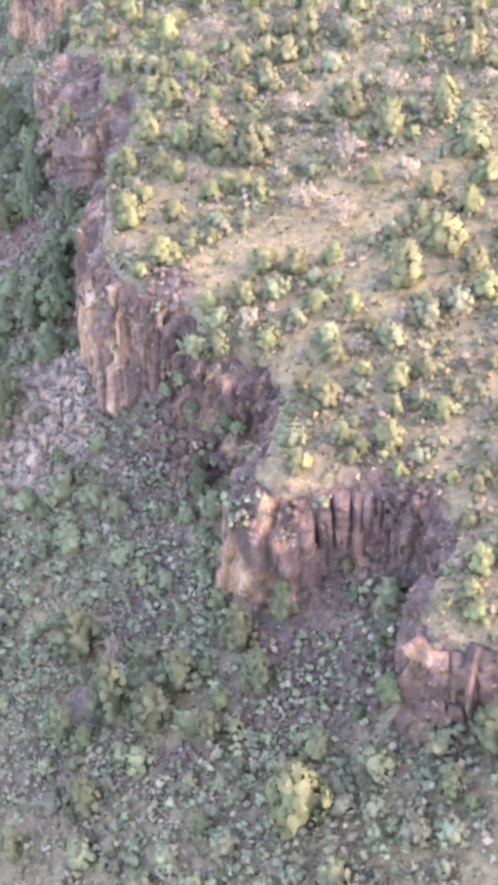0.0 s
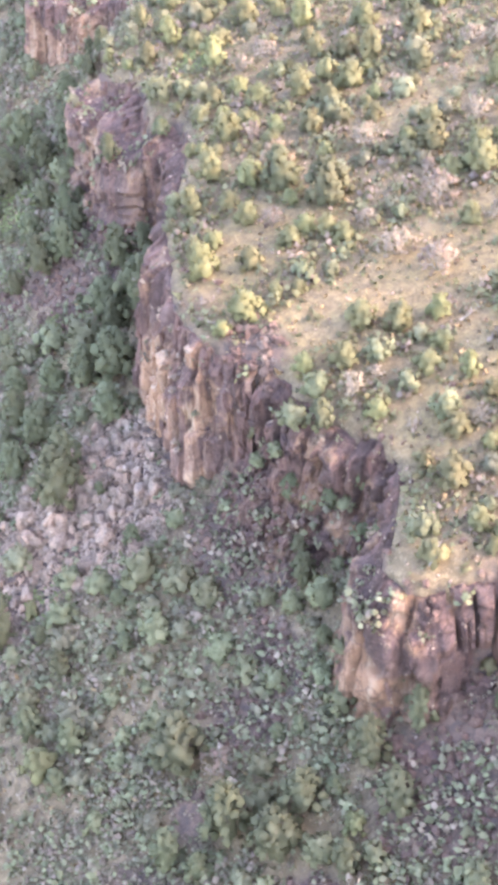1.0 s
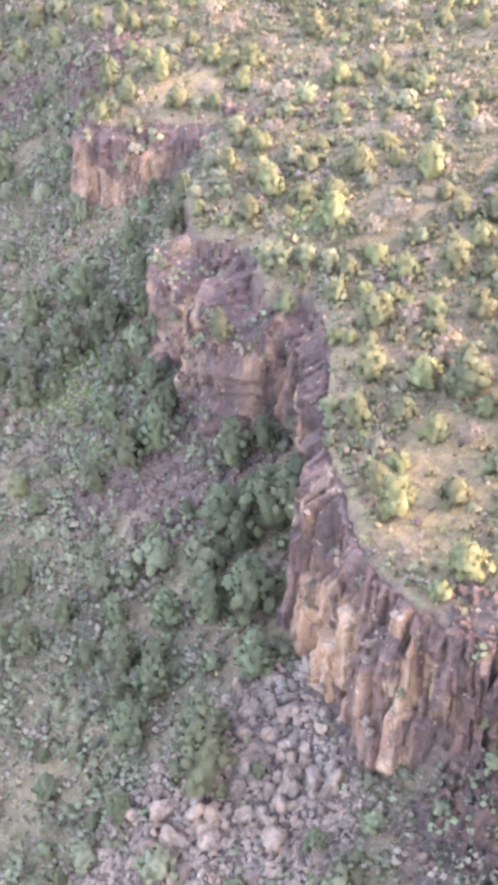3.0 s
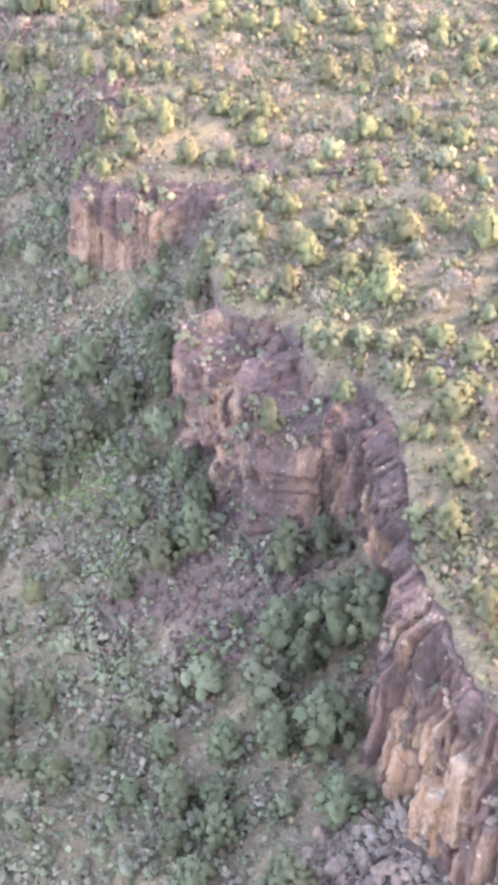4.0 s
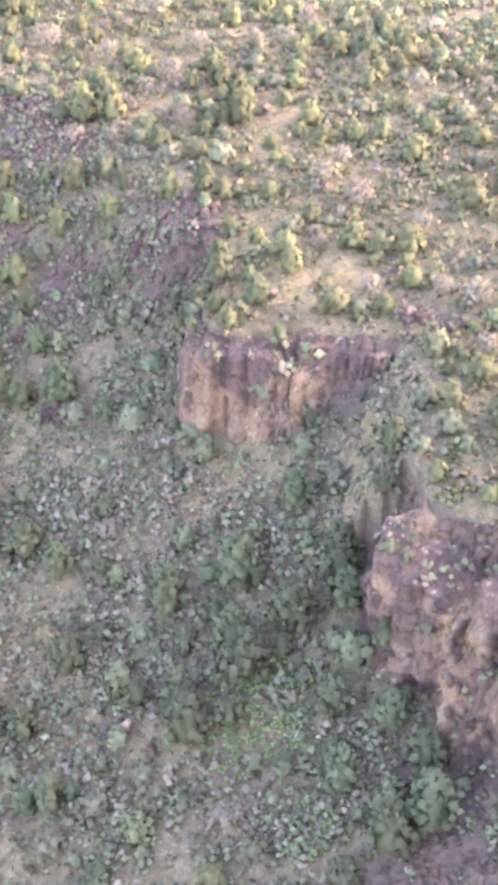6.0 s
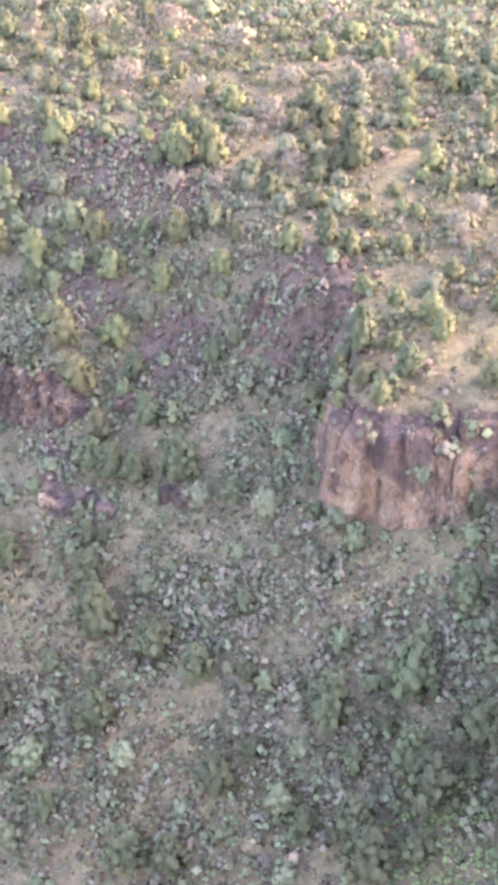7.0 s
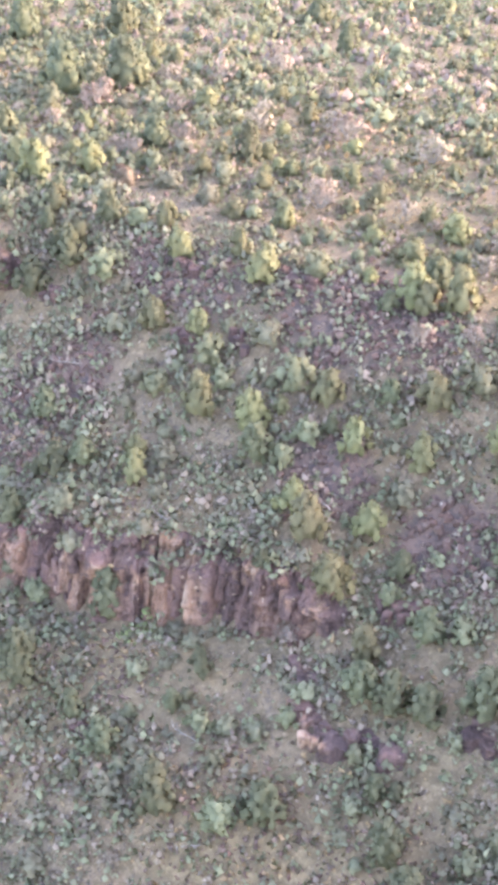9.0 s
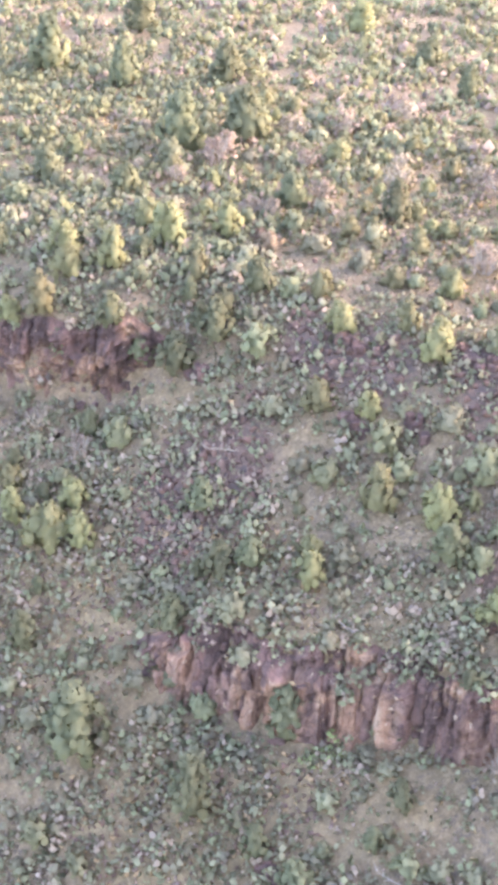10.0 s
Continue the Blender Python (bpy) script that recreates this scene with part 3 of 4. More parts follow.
# ---- plants ----
CORE_VERTS = np.array([(1, 0, 0), (0, 1, 0), (-1, 0, 0), (0, -1, 0), (0, 0, 1), (0, 0, -1)], float)
CORE_FACES = np.array([(0, 1, 4), (1, 2, 4), (2, 3, 4), (3, 0, 4), (1, 0, 5), (2, 1, 5), (3, 2, 5), (0, 3, 5)])
GOLD = (1 + 5 ** 0.5) / 2
LOBE_VERTS = np.array([(a, b * GOLD, 0) for a in (-1, 1) for b in (-1, 1)] + [(0, a, b * GOLD) for a in (-1, 1) for b in (-1, 1)]
                      + [(b * GOLD, 0, a) for a in (-1, 1) for b in (-1, 1)]) / math.hypot(1, GOLD)
LOBE_FACES = []
for a, b, c in itertools.combinations(range(12), 3):
    p, q, w = LOBE_VERTS[a], LOBE_VERTS[b], LOBE_VERTS[c]
    if max(np.linalg.norm(p - q), np.linalg.norm(q - w), np.linalg.norm(w - p)) < 1.1:
        LOBE_FACES.append((a, b, c) if np.dot(np.cross(q - p, w - p), p) > 0 else (a, c, b))
LOBE_FACES = np.array(LOBE_FACES)


def crown_form(r, lobes, size, count, tall, low, narrow, leaf, plain=False):
    """A crown one unit wide and tall units high: many overlapping leafy lobes, rough with tufts. Corners, triangles, directions."""
    verts, faces, facing, n = [], [], [], 0
    heart = np.array([0, 0, tall * 0.25])
    ball, skin = (CORE_VERTS, CORE_FACES) if plain else (LOBE_VERTS, LOBE_FACES)
    if not plain:
        rows, turns = 7, 10
        ring = np.arange(turns) * 2 * math.pi / turns
        for k in range(rows):
            h = low + (1.0 - low) * k / (rows - 1)
            girth = 0.28 * (1 - narrow * h) * math.sqrt(max(0.02, 1 - ((h - 0.42) / 0.62) ** 2)) * (0.5 if k == rows - 1 else 1)
            rad = girth * r.uniform(0.5, 1.2, turns)
            verts.append(np.c_[rad * np.cos(ring), rad * np.sin(ring), np.full(turns, h * tall * 0.86) + r.uniform(-0.05, 0.05, turns)])
            facing.append(np.c_[np.cos(ring), np.sin(ring), np.full(turns, 2.2 * h - 0.5)] * 0.9 + r.normal(0, 0.15, (turns, 3)))
        a, b = np.meshgrid(np.arange(rows - 1), np.arange(turns), indexing="ij")
        a, b, c = a.ravel() * turns, b.ravel(), (b.ravel() + 1) % turns
        last = (rows - 1) * turns
        faces.append(np.vstack([np.c_[a + b, a + c, a + turns + c], np.c_[a + b, a + turns + c, a + turns + b],
                                [(last, last + k, last + k + 1) for k in range(1, turns - 1)]]))
        n = rows * turns
    for k in range(lobes):
        h = (low + (1 - low) * (k + r.random()) / lobes) * tall
        girth = 0.5 * (1 - narrow * (h / tall)) * math.sqrt(max(0.05, 1 - ((h / tall - 0.42) / 0.62) ** 2))
        rad = r.uniform(*size) * np.array([1, 1, 1.2])
        turn, reach = k * 2.4 + r.uniform(-0.6, 0.6), max(0.0, girth * (r.random() ** 0.45 if plain else r.uniform(0.55, 1.02)) * 1.12 - 0.5 * rad[0])
        mid = np.array([reach * math.cos(turn), reach * math.sin(turn), h * 0.9])
        spread = (mid - heart) / max(0.05, np.linalg.norm(mid - heart))
        verts.append(mid + ball * rad * r.uniform(0.6, 1.05, (len(ball), 1)))
        facing.append(ball * 0.42 + spread * 0.9 + (0, 0, 0.15) + r.normal(0, 0.12, ball.shape))
        faces.append(skin + n)
        n += len(ball)
        d = r.normal(0, 1, (count // lobes, 3))
        d /= np.linalg.norm(d, axis=1)[:, None]
        d[:, 2] = np.abs(d[:, 2]) * np.where(r.random(len(d)) < 0.8, 1, -1)
        c = mid + d * rad * r.uniform(0.6, 1.15, (len(d), 1))
        tip = 0.5 * d + r.normal(0, 0.6, d.shape) + (0, 0, 0.35)
        tip /= np.linalg.norm(tip, axis=1)[:, None]
        a = np.cross(d + r.normal(0, 0.3, d.shape), tip)
        a /= np.linalg.norm(a, axis=1)[:, None]
        front = d * 0.42 + spread * 0.9 + (0, 0, 0.15) + r.normal(0, 0.25, d.shape)
        a *= np.sign(np.sum(np.cross(a, tip) * front, 1))[:, None]
        s = (leaf * r.uniform(0.5, 1.5, len(d)))[:, None]
        verts.append(np.stack([c - a * s * 0.75, c + a * s * 0.75, c + tip * s * 2.1], 1).reshape(-1, 3))
        facing.append(np.repeat(front, 3, 0))
        faces.append(n + np.arange(len(d) * 3).reshape(-1, 3))
        n += len(d) * 3
    facing = np.vstack(facing)
    return np.vstack(verts), np.vstack(faces), facing / np.linalg.norm(facing, axis=1)[:, None]


def sticks(segments):
    """Tapered three-sided branches: start, end, radii."""
    verts, faces = [], []
    for p, q, r0, r1 in segments:
        p, q = Vector(p), Vector(q)
        axis = (q - p).normalized()
        a = axis.orthogonal().normalized()
        b = axis.cross(a)
        n = len(verts)
        for c, rad in ((p, r0), (q, r1)):
            for k in range(3):
                verts.append(c + (a * math.cos(2.094 * k) + b * math.sin(2.094 * k)) * rad)
        faces += [(n + k, n + (k + 1) % 3, n + 3 + (k + 1) % 3, n + 3 + k) for k in range(3)]
    return verts, faces


def trunk_segments(r, tall, girth, limbs):
    segs, p = [], Vector((0, 0, -0.08))
    for k in range(4):
        q = Vector((r.uniform(-0.05, 0.05), r.uniform(-0.05, 0.05), tall * 0.85 * (k + 1) / 4))
        segs.append((p, q, girth * (1 - 0.22 * k), girth * (1 - 0.22 * (k + 1))))
        p = q
    for k in range(limbs):
        h, turn = r.uniform(0.12, 0.7) * tall, r.uniform(0, 6.283)
        reach = r.uniform(0.2, 0.42) * (1 - 0.5 * h / tall)
        segs.append(((0, 0, h), (reach * math.cos(turn), reach * math.sin(turn), h + reach * r.uniform(0.3, 0.9)), girth * 0.4, girth * 0.1))
    return segs


def plant(name, label, category, seed, mat, lobes, size, count, tall, narrow, leaf, girth, limbs, wood):
    r = np.random.default_rng(seed)
    root = tagged(new(name), label, category)
    v, f = sticks(trunk_segments(r, tall, girth, limbs))
    part(wood, mesh_of(wood, v, f, BARK), root)
    v, f, facing = crown_form(r, lobes, size, count, tall, 0.12, narrow, leaf)
    part("crown", mesh_of("crown", v, f, mat, True, facing), root)
    return root


def dead_plant(seed):
    r = np.random.default_rng(seed)
    root = tagged(new("dead_shrub"), "leafless grey shrub with bare branching twigs", "shrub")
    trunks, twigs = [], []
    for k in range(9):
        turn, tilt = r.uniform(0, 6.283), r.uniform(0.15, 0.9)
        d = Vector((math.cos(turn) * math.sin(tilt), math.sin(turn) * math.sin(tilt), math.cos(tilt)))
        mid = d * r.uniform(0.2, 0.4)
        trunks.append(((0, 0, -0.05), mid, 0.022, 0.014))
        for _ in range(5):
            end = mid + (d + Vector(r.normal(0, 0.5, 3))).normalized() * r.uniform(0.15, 0.4)
            end.z = max(end.z, 0.05)
            twigs.append((mid, end, 0.012, 0.004))
            for _ in range(3):
                p = mid.lerp(end, r.uniform(0.4, 1.0))
                twigs.append((p, p + (d + Vector(r.normal(0, 0.7, 3))).normalized() * r.uniform(0.06, 0.18), 0.008, 0.003))
    for name, segs in (("stem", trunks), ("brushwood", twigs)):
        v, f = sticks(segs)
        part(name, mesh_of(name, v, f, DEADWOOD), root)
    v, f, facing = crown_form(r, 26, (0.04, 0.08), 330, 0.75, 0.25, 0.0, 0.032, True)
    part("dry_foliage", mesh_of("dry_foliage", v, f, PALE, True, facing), root)
    return root


KINDS = {
    "juniper": [plant("juniper_tree", "dark green juniper tree with dense rounded crown", "tree", 100 + k, JUNIPER, 50, (0.06, 0.12), 900, 0.95 + 0.1 * k, 0.35, 0.027, 0.035, 8, "trunk") for k in range(6)],
    "lit": [plant("juniper_bush", "bright yellow-green juniper bush with clumped foliage", "bush", 120 + k, YELLOW, 20, (0.09, 0.16), 480, 0.66 + 0.08 * k, 0.25, 0.036, 0.03, 6, "stem") for k in range(6)],
    "yellow": [plant("evergreen_bush", "olive-yellow evergreen bush with a rounded crown", "bush", 180 + k, YELLOW, 18, (0.09, 0.165), 400, 0.6 + 0.08 * k, 0.15, 0.036, 0.03, 6, "stem") for k in range(5)],
    "sage": [plant("shrub", "grey-green desert shrub with fine leaves", "shrub", 140 + k, SAGE, 15, (0.085, 0.16), 320, 0.55 + 0.06 * k, 0.1, 0.045, 0.022, 6, "stem") for k in range(4)],
    "olive": [plant("bush", "olive green shrub with a low spreading crown", "bush", 170 + k, OLIVE, 16, (0.085, 0.165), 330, 0.6 + 0.08 * k, 0.1, 0.045, 0.022, 6, "stem") for k in range(5)],
    "grey": [plant("desert_shrub", "low grey-green brushy shrub on stony ground", "shrub", 190 + k, SAGE, 15, (0.085, 0.16), 320, 0.5 + 0.07 * k, 0.05, 0.045, 0.022, 6, "stem") for k in range(4)],
    "rust": [plant("shrub", "rusty brown shrub with dry leaves", "shrub", 150, RUST, 26, (0.08, 0.14), 460, 0.75, 0.1, 0.04, 0.022, 6, "stem")],
    "dead": [dead_plant(160 + k) for k in range(4)],
}
GROUPS = {"grey": "brushy shrubs", "yellow": "evergreen bushes", "juniper": "junipers on the slope", "lit": "bushes on the mesa", "sage": "grey shrubs", "rust": "rusty shrubs", "olive": "olive shrubs", "dead": "dead shrubs"}
for kind, models in KINDS.items():
    for ob in models:
        tagged(ob, group=GROUPS[kind])

# where the larger plants stand: x, y, width
PLANTS = []
PLANTS.append(("lit", [
    (39.8, 50.9, 2.2), (40.6, 52.8, 2), (25.2, 53.1, 4.4), (44.8, 58.3, 1.7), (47.1, 60.2, 1.5), (43.8, 65.7, 1.7),
    (26.1, 65.9, 1.7), (38.9, 66.3, 1.1), (50, 68.1, 2.3), (41.9, 69.3, 1.5), (43, 69.6, 1.7), (49.4, 73.4, 2.7),
    (48, 76.6, 2), (43.7, 79.2, 1.6), (47.3, 79.7, 2.8), (62.9, 80.4, 3.1), (57.6, 83.2, 4.3), (52.1, 83.7, 2.1),
    (63.1, 85.5, 5.2), (44.3, 85.8, 2.4), (72.6, 90.3, 3.3), (54.8, 90.7, 2.4), (51.7, 92.1, 2.9), (67.2, 92.2, 2.8),
    (12.5, 92.4, 3.1), (43.2, 94.2, 2.2), (49.7, 94.8, 3.2), (40, 96.7, 2.1), (64.6, 98, 2.5), (76.2, 101.3, 3),
]))
PLANTS.append(("lit", [
    (43.2, 103, 3.8), (70.4, 103.2, 4.1), (55.7, 105.2, 2.4), (55.2, 107, 2.4), (19.3, 107.1, 1.4), (84.6, 108.3, 3.8),
    (52.1, 108.4, 3.1), (47.8, 108.8, 2.8), (54.1, 109, 2.6), (70.4, 110.2, 3.7), (44.1, 111.2, 3.5), (82.2, 114.1, 2.9),
    (47.5, 114.5, 2.4), (51.5, 114.8, 2.9), (51.8, 118.5, 2.5), (70.3, 119.3, 2.3), (49.2, 121.3, 3), (53.6, 124.5, 3.2),
    (61.4, 124.9, 2.6), (70, 126.7, 2.7), (73.2, 127.2, 3.7), (59.1, 129.9, 4), (78.1, 130, 3.8), (68.8, 130.1, 3.4),
    (55.4, 131.2, 2.1), (65.2, 132.9, 3.4), (76.9, 132.9, 2.8), (61.1, 133.8, 2.2), (59.3, 135.4, 2.2), (74.8, 135.5, 2.6),
]))
PLANTS.append(("lit", [
    (65.2, 136.7, 2.8), (82.6, 136.8, 3.6), (62.4, 137.5, 2.3), (59.3, 140.4, 1.4), (78.6, 143.5, 3.6), (67.2, 145.1, 3.4),
    (70.6, 149.1, 3.5), (75.1, 150.2, 3.9), (68.2, 150.9, 3), (86.7, 151.7, 2.6), (63.3, 153.7, 2.7), (67.4, 155.3, 3.1),
    (72.5, 155.4, 3.1), (91.1, 157.5, 2.9), (35.6, 159.3, 2.1), (61.1, 159.4, 2), (81.3, 160.5, 2.8), (68, 163.3, 2.7),
    (87.7, 168, 3.5), (76, 176.4, 2.2), (80.2, 176.7, 2.5), (94, 180.2, 3.8), (84.5, 180.3, 3.1), (103.4, 180.4, 3.7),
    (68.7, 182.5, 1.5), (82.9, 182.7, 2.6), (82.3, 185.2, 3.1), (67, 187, 2.3), (76, 187.5, 2.8), (77.6, 189.7, 2.8),
]))
PLANTS.append(("lit", [
    (65.6, 190.3, 1.2), (98.6, 190.7, 3.5), (78.1, 193.8, 2.1), (69.7, 194.5, 1.7), (99.8, 195.7, 2.4), (70.1, 196.4, 1.8),
    (78.4, 197.5, 2.7), (84.7, 198.1, 2.5), (98.4, 198.5, 2.7), (82, 202.2, 2.6), (111.6, 205.7, 2.6), (79.5, 207.3, 2.1),
    (100.1, 209.9, 2.2), (90.4, 213, 2.4), (76.5, 213.5, 2.2), (114.7, 214.3, 3.4), (60.5, 214.8, 2.4), (74, 219.1, 2.4),
    (62.4, 219.8, 3.2), (68.2, 220.1, 2.6), (77.9, 220.7, 2.8), (64.6, 223.8, 2.9), (87, 224.3, 2.8), (72.5, 224.9, 2.4),
    (66.1, 226.3, 2.7), (85.7, 226.9, 2.8), (86.3, 228.8, 3), (75, 229.5, 2.6), (97.7, 231.5, 3.4), (72.7, 232.8, 1.3),
]))
PLANTS.append(("lit", [
    (92.6, 232.8, 3.2), (122, 233.4, 3.7), (86.5, 233.6, 1.4), (70.8, 234.7, 2.9), (69.8, 239.8, 2.7), (62.8, 241.2, 2.2),
    (64.7, 242.6, 2), (82, 242.7, 2.7), (83.5, 243.2, 2), (75.9, 245.2, 2.1), (90.5, 246.5, 2.6), (84.1, 247, 2),
    (75, 249.8, 2.9), (89.2, 251.9, 2.9), (81.3, 252.2, 2.4), (84.1, 256.4, 2.1), (113.7, 261.1, 2.8), (58.9, 263.4, 2.5),
    (79, 263.5, 2.1), (57.8, 266.2, 3.8), (61.3, 266.5, 2.6), (80.8, 268.5, 2.1), (58, 271, 2.3), (88.8, 271.5, 2.7),
    (99.3, 272.2, 2.1), (60, 273.3, 2.2), (110.5, 273.8, 3.2), (83.9, 274.9, 3.4), (77.5, 276.4, 2.7), (70.2, 278.8, 2.7),
]))
PLANTS.append(("lit", [
    (74.6, 279.6, 3), (86.2, 279.9, 2.8), (68.8, 282.1, 2.3), (76.7, 282.1, 3.1), (166.4, 310.1, 5.5),
]))
PLANTS.append(("sage", [
    (45.9, 66, 2.2), (46.8, 75, 2.1), (58.6, 77.1, 3), (55.7, 77.5, 2.9), (42.6, 91.7, 3.1), (68.5, 123.9, 3.3),
    (86.8, 207.1, 2.9), (52.9, 232, 2.1), (90.4, 256.4, 2.7), (95.2, 258.5, 2.5), (90.9, 262.1, 3),
]))
PLANTS.append(("olive", [
    (39.6, 61.2, 3.2), (24.2, 75.1, 2.8), (51.5, 77.7, 2.8), (36.5, 78.7, 2.9), (29, 80, 2.4), (47.9, 81.7, 3),
    (35.3, 82.1, 2.9), (27.9, 82.7, 2.5), (27.9, 86.5, 3.4), (32.8, 86.6, 2.1), (39.7, 91, 3), (29.9, 91.7, 3.1),
    (25.4, 93.2, 3.5), (29.4, 95.4, 3.6), (27.8, 99.7, 4.3), (32.7, 101.4, 2.5), (23.1, 106, 3.3), (39.2, 131.2, 5),
    (37.8, 136.5, 4.6), (35.4, 137.9, 2.7), (62, 139.9, 2.8), (61.2, 142.2, 2.8), (59.5, 143.7, 2.8), (35.2, 144.4, 2.3),
    (59.7, 146.5, 2.8), (68.4, 158.5, 3.1), (61.5, 184.9, 2.7), (37.4, 199.4, 3.2), (52.1, 199.8, 2.6), (64.1, 212.3, 2),
]))
PLANTS.append(("juniper", [
    (33.9, 53.5, 2.4), (37.4, 58.3, 2.1), (37.9, 63.8, 1.3), (29, 64.6, 3.2), (33.7, 67.7, 2.6), (29.8, 68.8, 3.3),
    (21.6, 69.4, 4.2), (34.1, 70.1, 1.8), (24.6, 70.2, 3.5), (7.9, 70.6, 2.4), (19.8, 73.6, 3.9), (20.5, 81.4, 4.5),
    (42, 84.3, 2.4), (36.6, 86.9, 1.5), (40.8, 88.5, 2.2), (73.9, 94.8, 4.3), (29.2, 103.7, 1.8), (15.9, 108.2, 3.7),
    (58.5, 111.1, 4.8), (15.1, 113.7, 2.5), (27.1, 114.6, 5.2), (56.8, 116.7, 3.8), (29, 117, 4), (35.7, 118.8, 3.6),
    (14.4, 119.8, 4), (39.4, 124.1, 4.9), (26.3, 124.3, 3.6), (45.7, 125.1, 4.6), (29.9, 125.8, 3.2), (37.1, 127, 3.5),
]))
PLANTS.append(("juniper", [
    (19.5, 127.9, 2.4), (32, 128.5, 2.6), (45.6, 129, 4.9), (42.7, 129.9, 3), (34.8, 130.4, 3.2), (30, 130.9, 3.2),
    (46.5, 132.8, 2.9), (43.6, 133.4, 4.8), (28.6, 135.2, 2.4), (32.4, 135.6, 2.7), (50.5, 135.9, 2.7), (48.1, 137.6, 3.6),
    (56.3, 139.3, 2.1), (29.8, 140.9, 2.7), (26.2, 142.6, 3), (45.9, 147.7, 3.8), (43, 149.1, 3.8), (29.6, 149.3, 2.9),
    (39.9, 150.3, 2.8), (48.9, 150.3, 3.2), (27.7, 152.9, 3.4), (50, 154.5, 2.7), (35.2, 154.9, 2), (45, 155, 3),
    (46.2, 156.8, 2.5), (49.2, 159.2, 3.1), (55.8, 163.6, 3.4), (60.3, 163.9, 2.1), (63.2, 165.2, 2.6), (57.8, 166.1, 3.5),
]))
PLANTS.append(("juniper", [
    (45.1, 166.4, 2.9), (53.1, 167, 4), (48.2, 167.6, 4), (42.8, 168.9, 3.8), (49.3, 170.1, 3.1), (44.1, 171.2, 3.1),
    (61, 173.6, 3.4), (53.9, 173.7, 4.2), (42.9, 174.9, 2.2), (34, 176.1, 2.7), (49.7, 178, 3.7), (36.8, 182.8, 2.8),
    (42.6, 183.4, 3.3), (70.6, 186.9, 2.5), (53.9, 190.6, 2), (48.1, 190.7, 2.9), (71.7, 192.7, 2.9), (69, 193.1, 1.8),
    (48.4, 195.7, 4), (41.9, 196.2, 3.5), (60.8, 197.7, 2.4), (47.4, 201.8, 4.1), (60.7, 204.2, 3.7), (49.8, 205.2, 2.8),
    (39.2, 205.8, 3.3), (58.7, 208.1, 3), (114.4, 210.1, 3), (58.3, 210.8, 3), (63.3, 211.1, 2.6), (93.8, 211.2, 3.9),
]))
PLANTS.append(("juniper", [
    (58.4, 213.6, 3.3), (48.2, 214.9, 3.4), (66.8, 216, 2.3), (44.6, 222.4, 3.6), (46.8, 230.2, 2.9), (47.9, 241.1, 3.6),
    (62, 246.7, 2.6), (60.7, 248.9, 3), (56.4, 250.5, 2.9), (46.8, 252.3, 5.3), (64.9, 254.4, 2.7), (100.6, 259.5, 3.1),
    (73.5, 269.3, 2.6), (97.5, 270.1, 3.5), (72, 271.5, 2.6), (143.5, 277.1, 3.4), (109.9, 286.5, 5.3), (114, 288.3, 3.3),
    (154.8, 290.4, 4.1), (103.6, 290.8, 5.6), (129, 305.4, 4.9), (119.3, 315.1, 4.6), (119.5, 329.3, 5.7), (144.8, 336.1, 5.4),
]))
PLANTS.append(("dead", [
    (44.5, 89, 2.6), (58.6, 95.2, 3.8), (67.1, 96, 3.4), (57.7, 99.8, 3.9), (64.9, 102.9, 4.1), (83, 103, 2.5),
    (76.5, 110.6, 3.1), (52.7, 112.4, 2.7), (66.8, 116, 3.5), (79.9, 118.2, 2), (71.4, 140.6, 2.9), (87.5, 145.4, 3.2),
    (63.5, 149.5, 2.4), (82.4, 152, 3.2), (81.3, 170.1, 3.5), (102.4, 174.5, 3.6), (88.8, 182, 2.2), (89, 190.1, 3.3),
    (89.8, 195.1, 3.4), (93.5, 195.9, 2.9), (125.5, 208.5, 3.8), (79.1, 222, 2.4), (114.2, 222.3, 3.5), (120.1, 224.1, 3.6),
    (81.6, 224.8, 2.8), (98.3, 226.1, 4), (94, 226.1, 2.6), (106, 229.2, 3.2), (98.7, 237.7, 2.8), (111.4, 243, 4.5),
]))
PLANTS.append(("dead", [
    (95.8, 246.3, 4.3), (98.3, 247.4, 2.3), (111.6, 254.2, 5.1), (113.9, 257.6, 3.7), (108.5, 264.7, 3.9), (113.4, 267.3, 2.7),
    (65.3, 269.3, 2.9), (128.6, 276.8, 3.7), (119.6, 279.6, 4.3), (114.7, 283.6, 4.3), (102, 284.1, 4.5), (105.2, 285.4, 3.5),
]))
PLANTS.append(("rust", [
    (59, 120.7, 3.6), (40.5, 170.9, 1.3), (88.6, 266.1, 2.7), (90, 268.3, 1.8),
]))


# trees and bushes on the shelf under the recessed wall
PLANTS.append(("juniper", [(40.6, 83.2, 2.4), (41.2, 80.8, 2.6), (39.8, 86.6, 1.8), (38.6, 90.5, 2.0)]))
PLANTS.append(("olive", [(39.0, 88.3, 2.0), (38.2, 95, 1.8), (38.4, 92.4, 1.6), (40.2, 84.8, 1.8), (39.3, 97, 1.5), (46.6, 121.6, 1.7), (47.8, 123, 1.5), (49.2, 124.6, 1.8), (46.2, 119.5, 1.3), (68.3, 192.0, 1.8), (70.2, 193.0, 2.0), (66.8, 191.2, 1.2), (72.5, 195, 2.2)]))

taken = []
count_used = {k: 0 for k in KINDS}


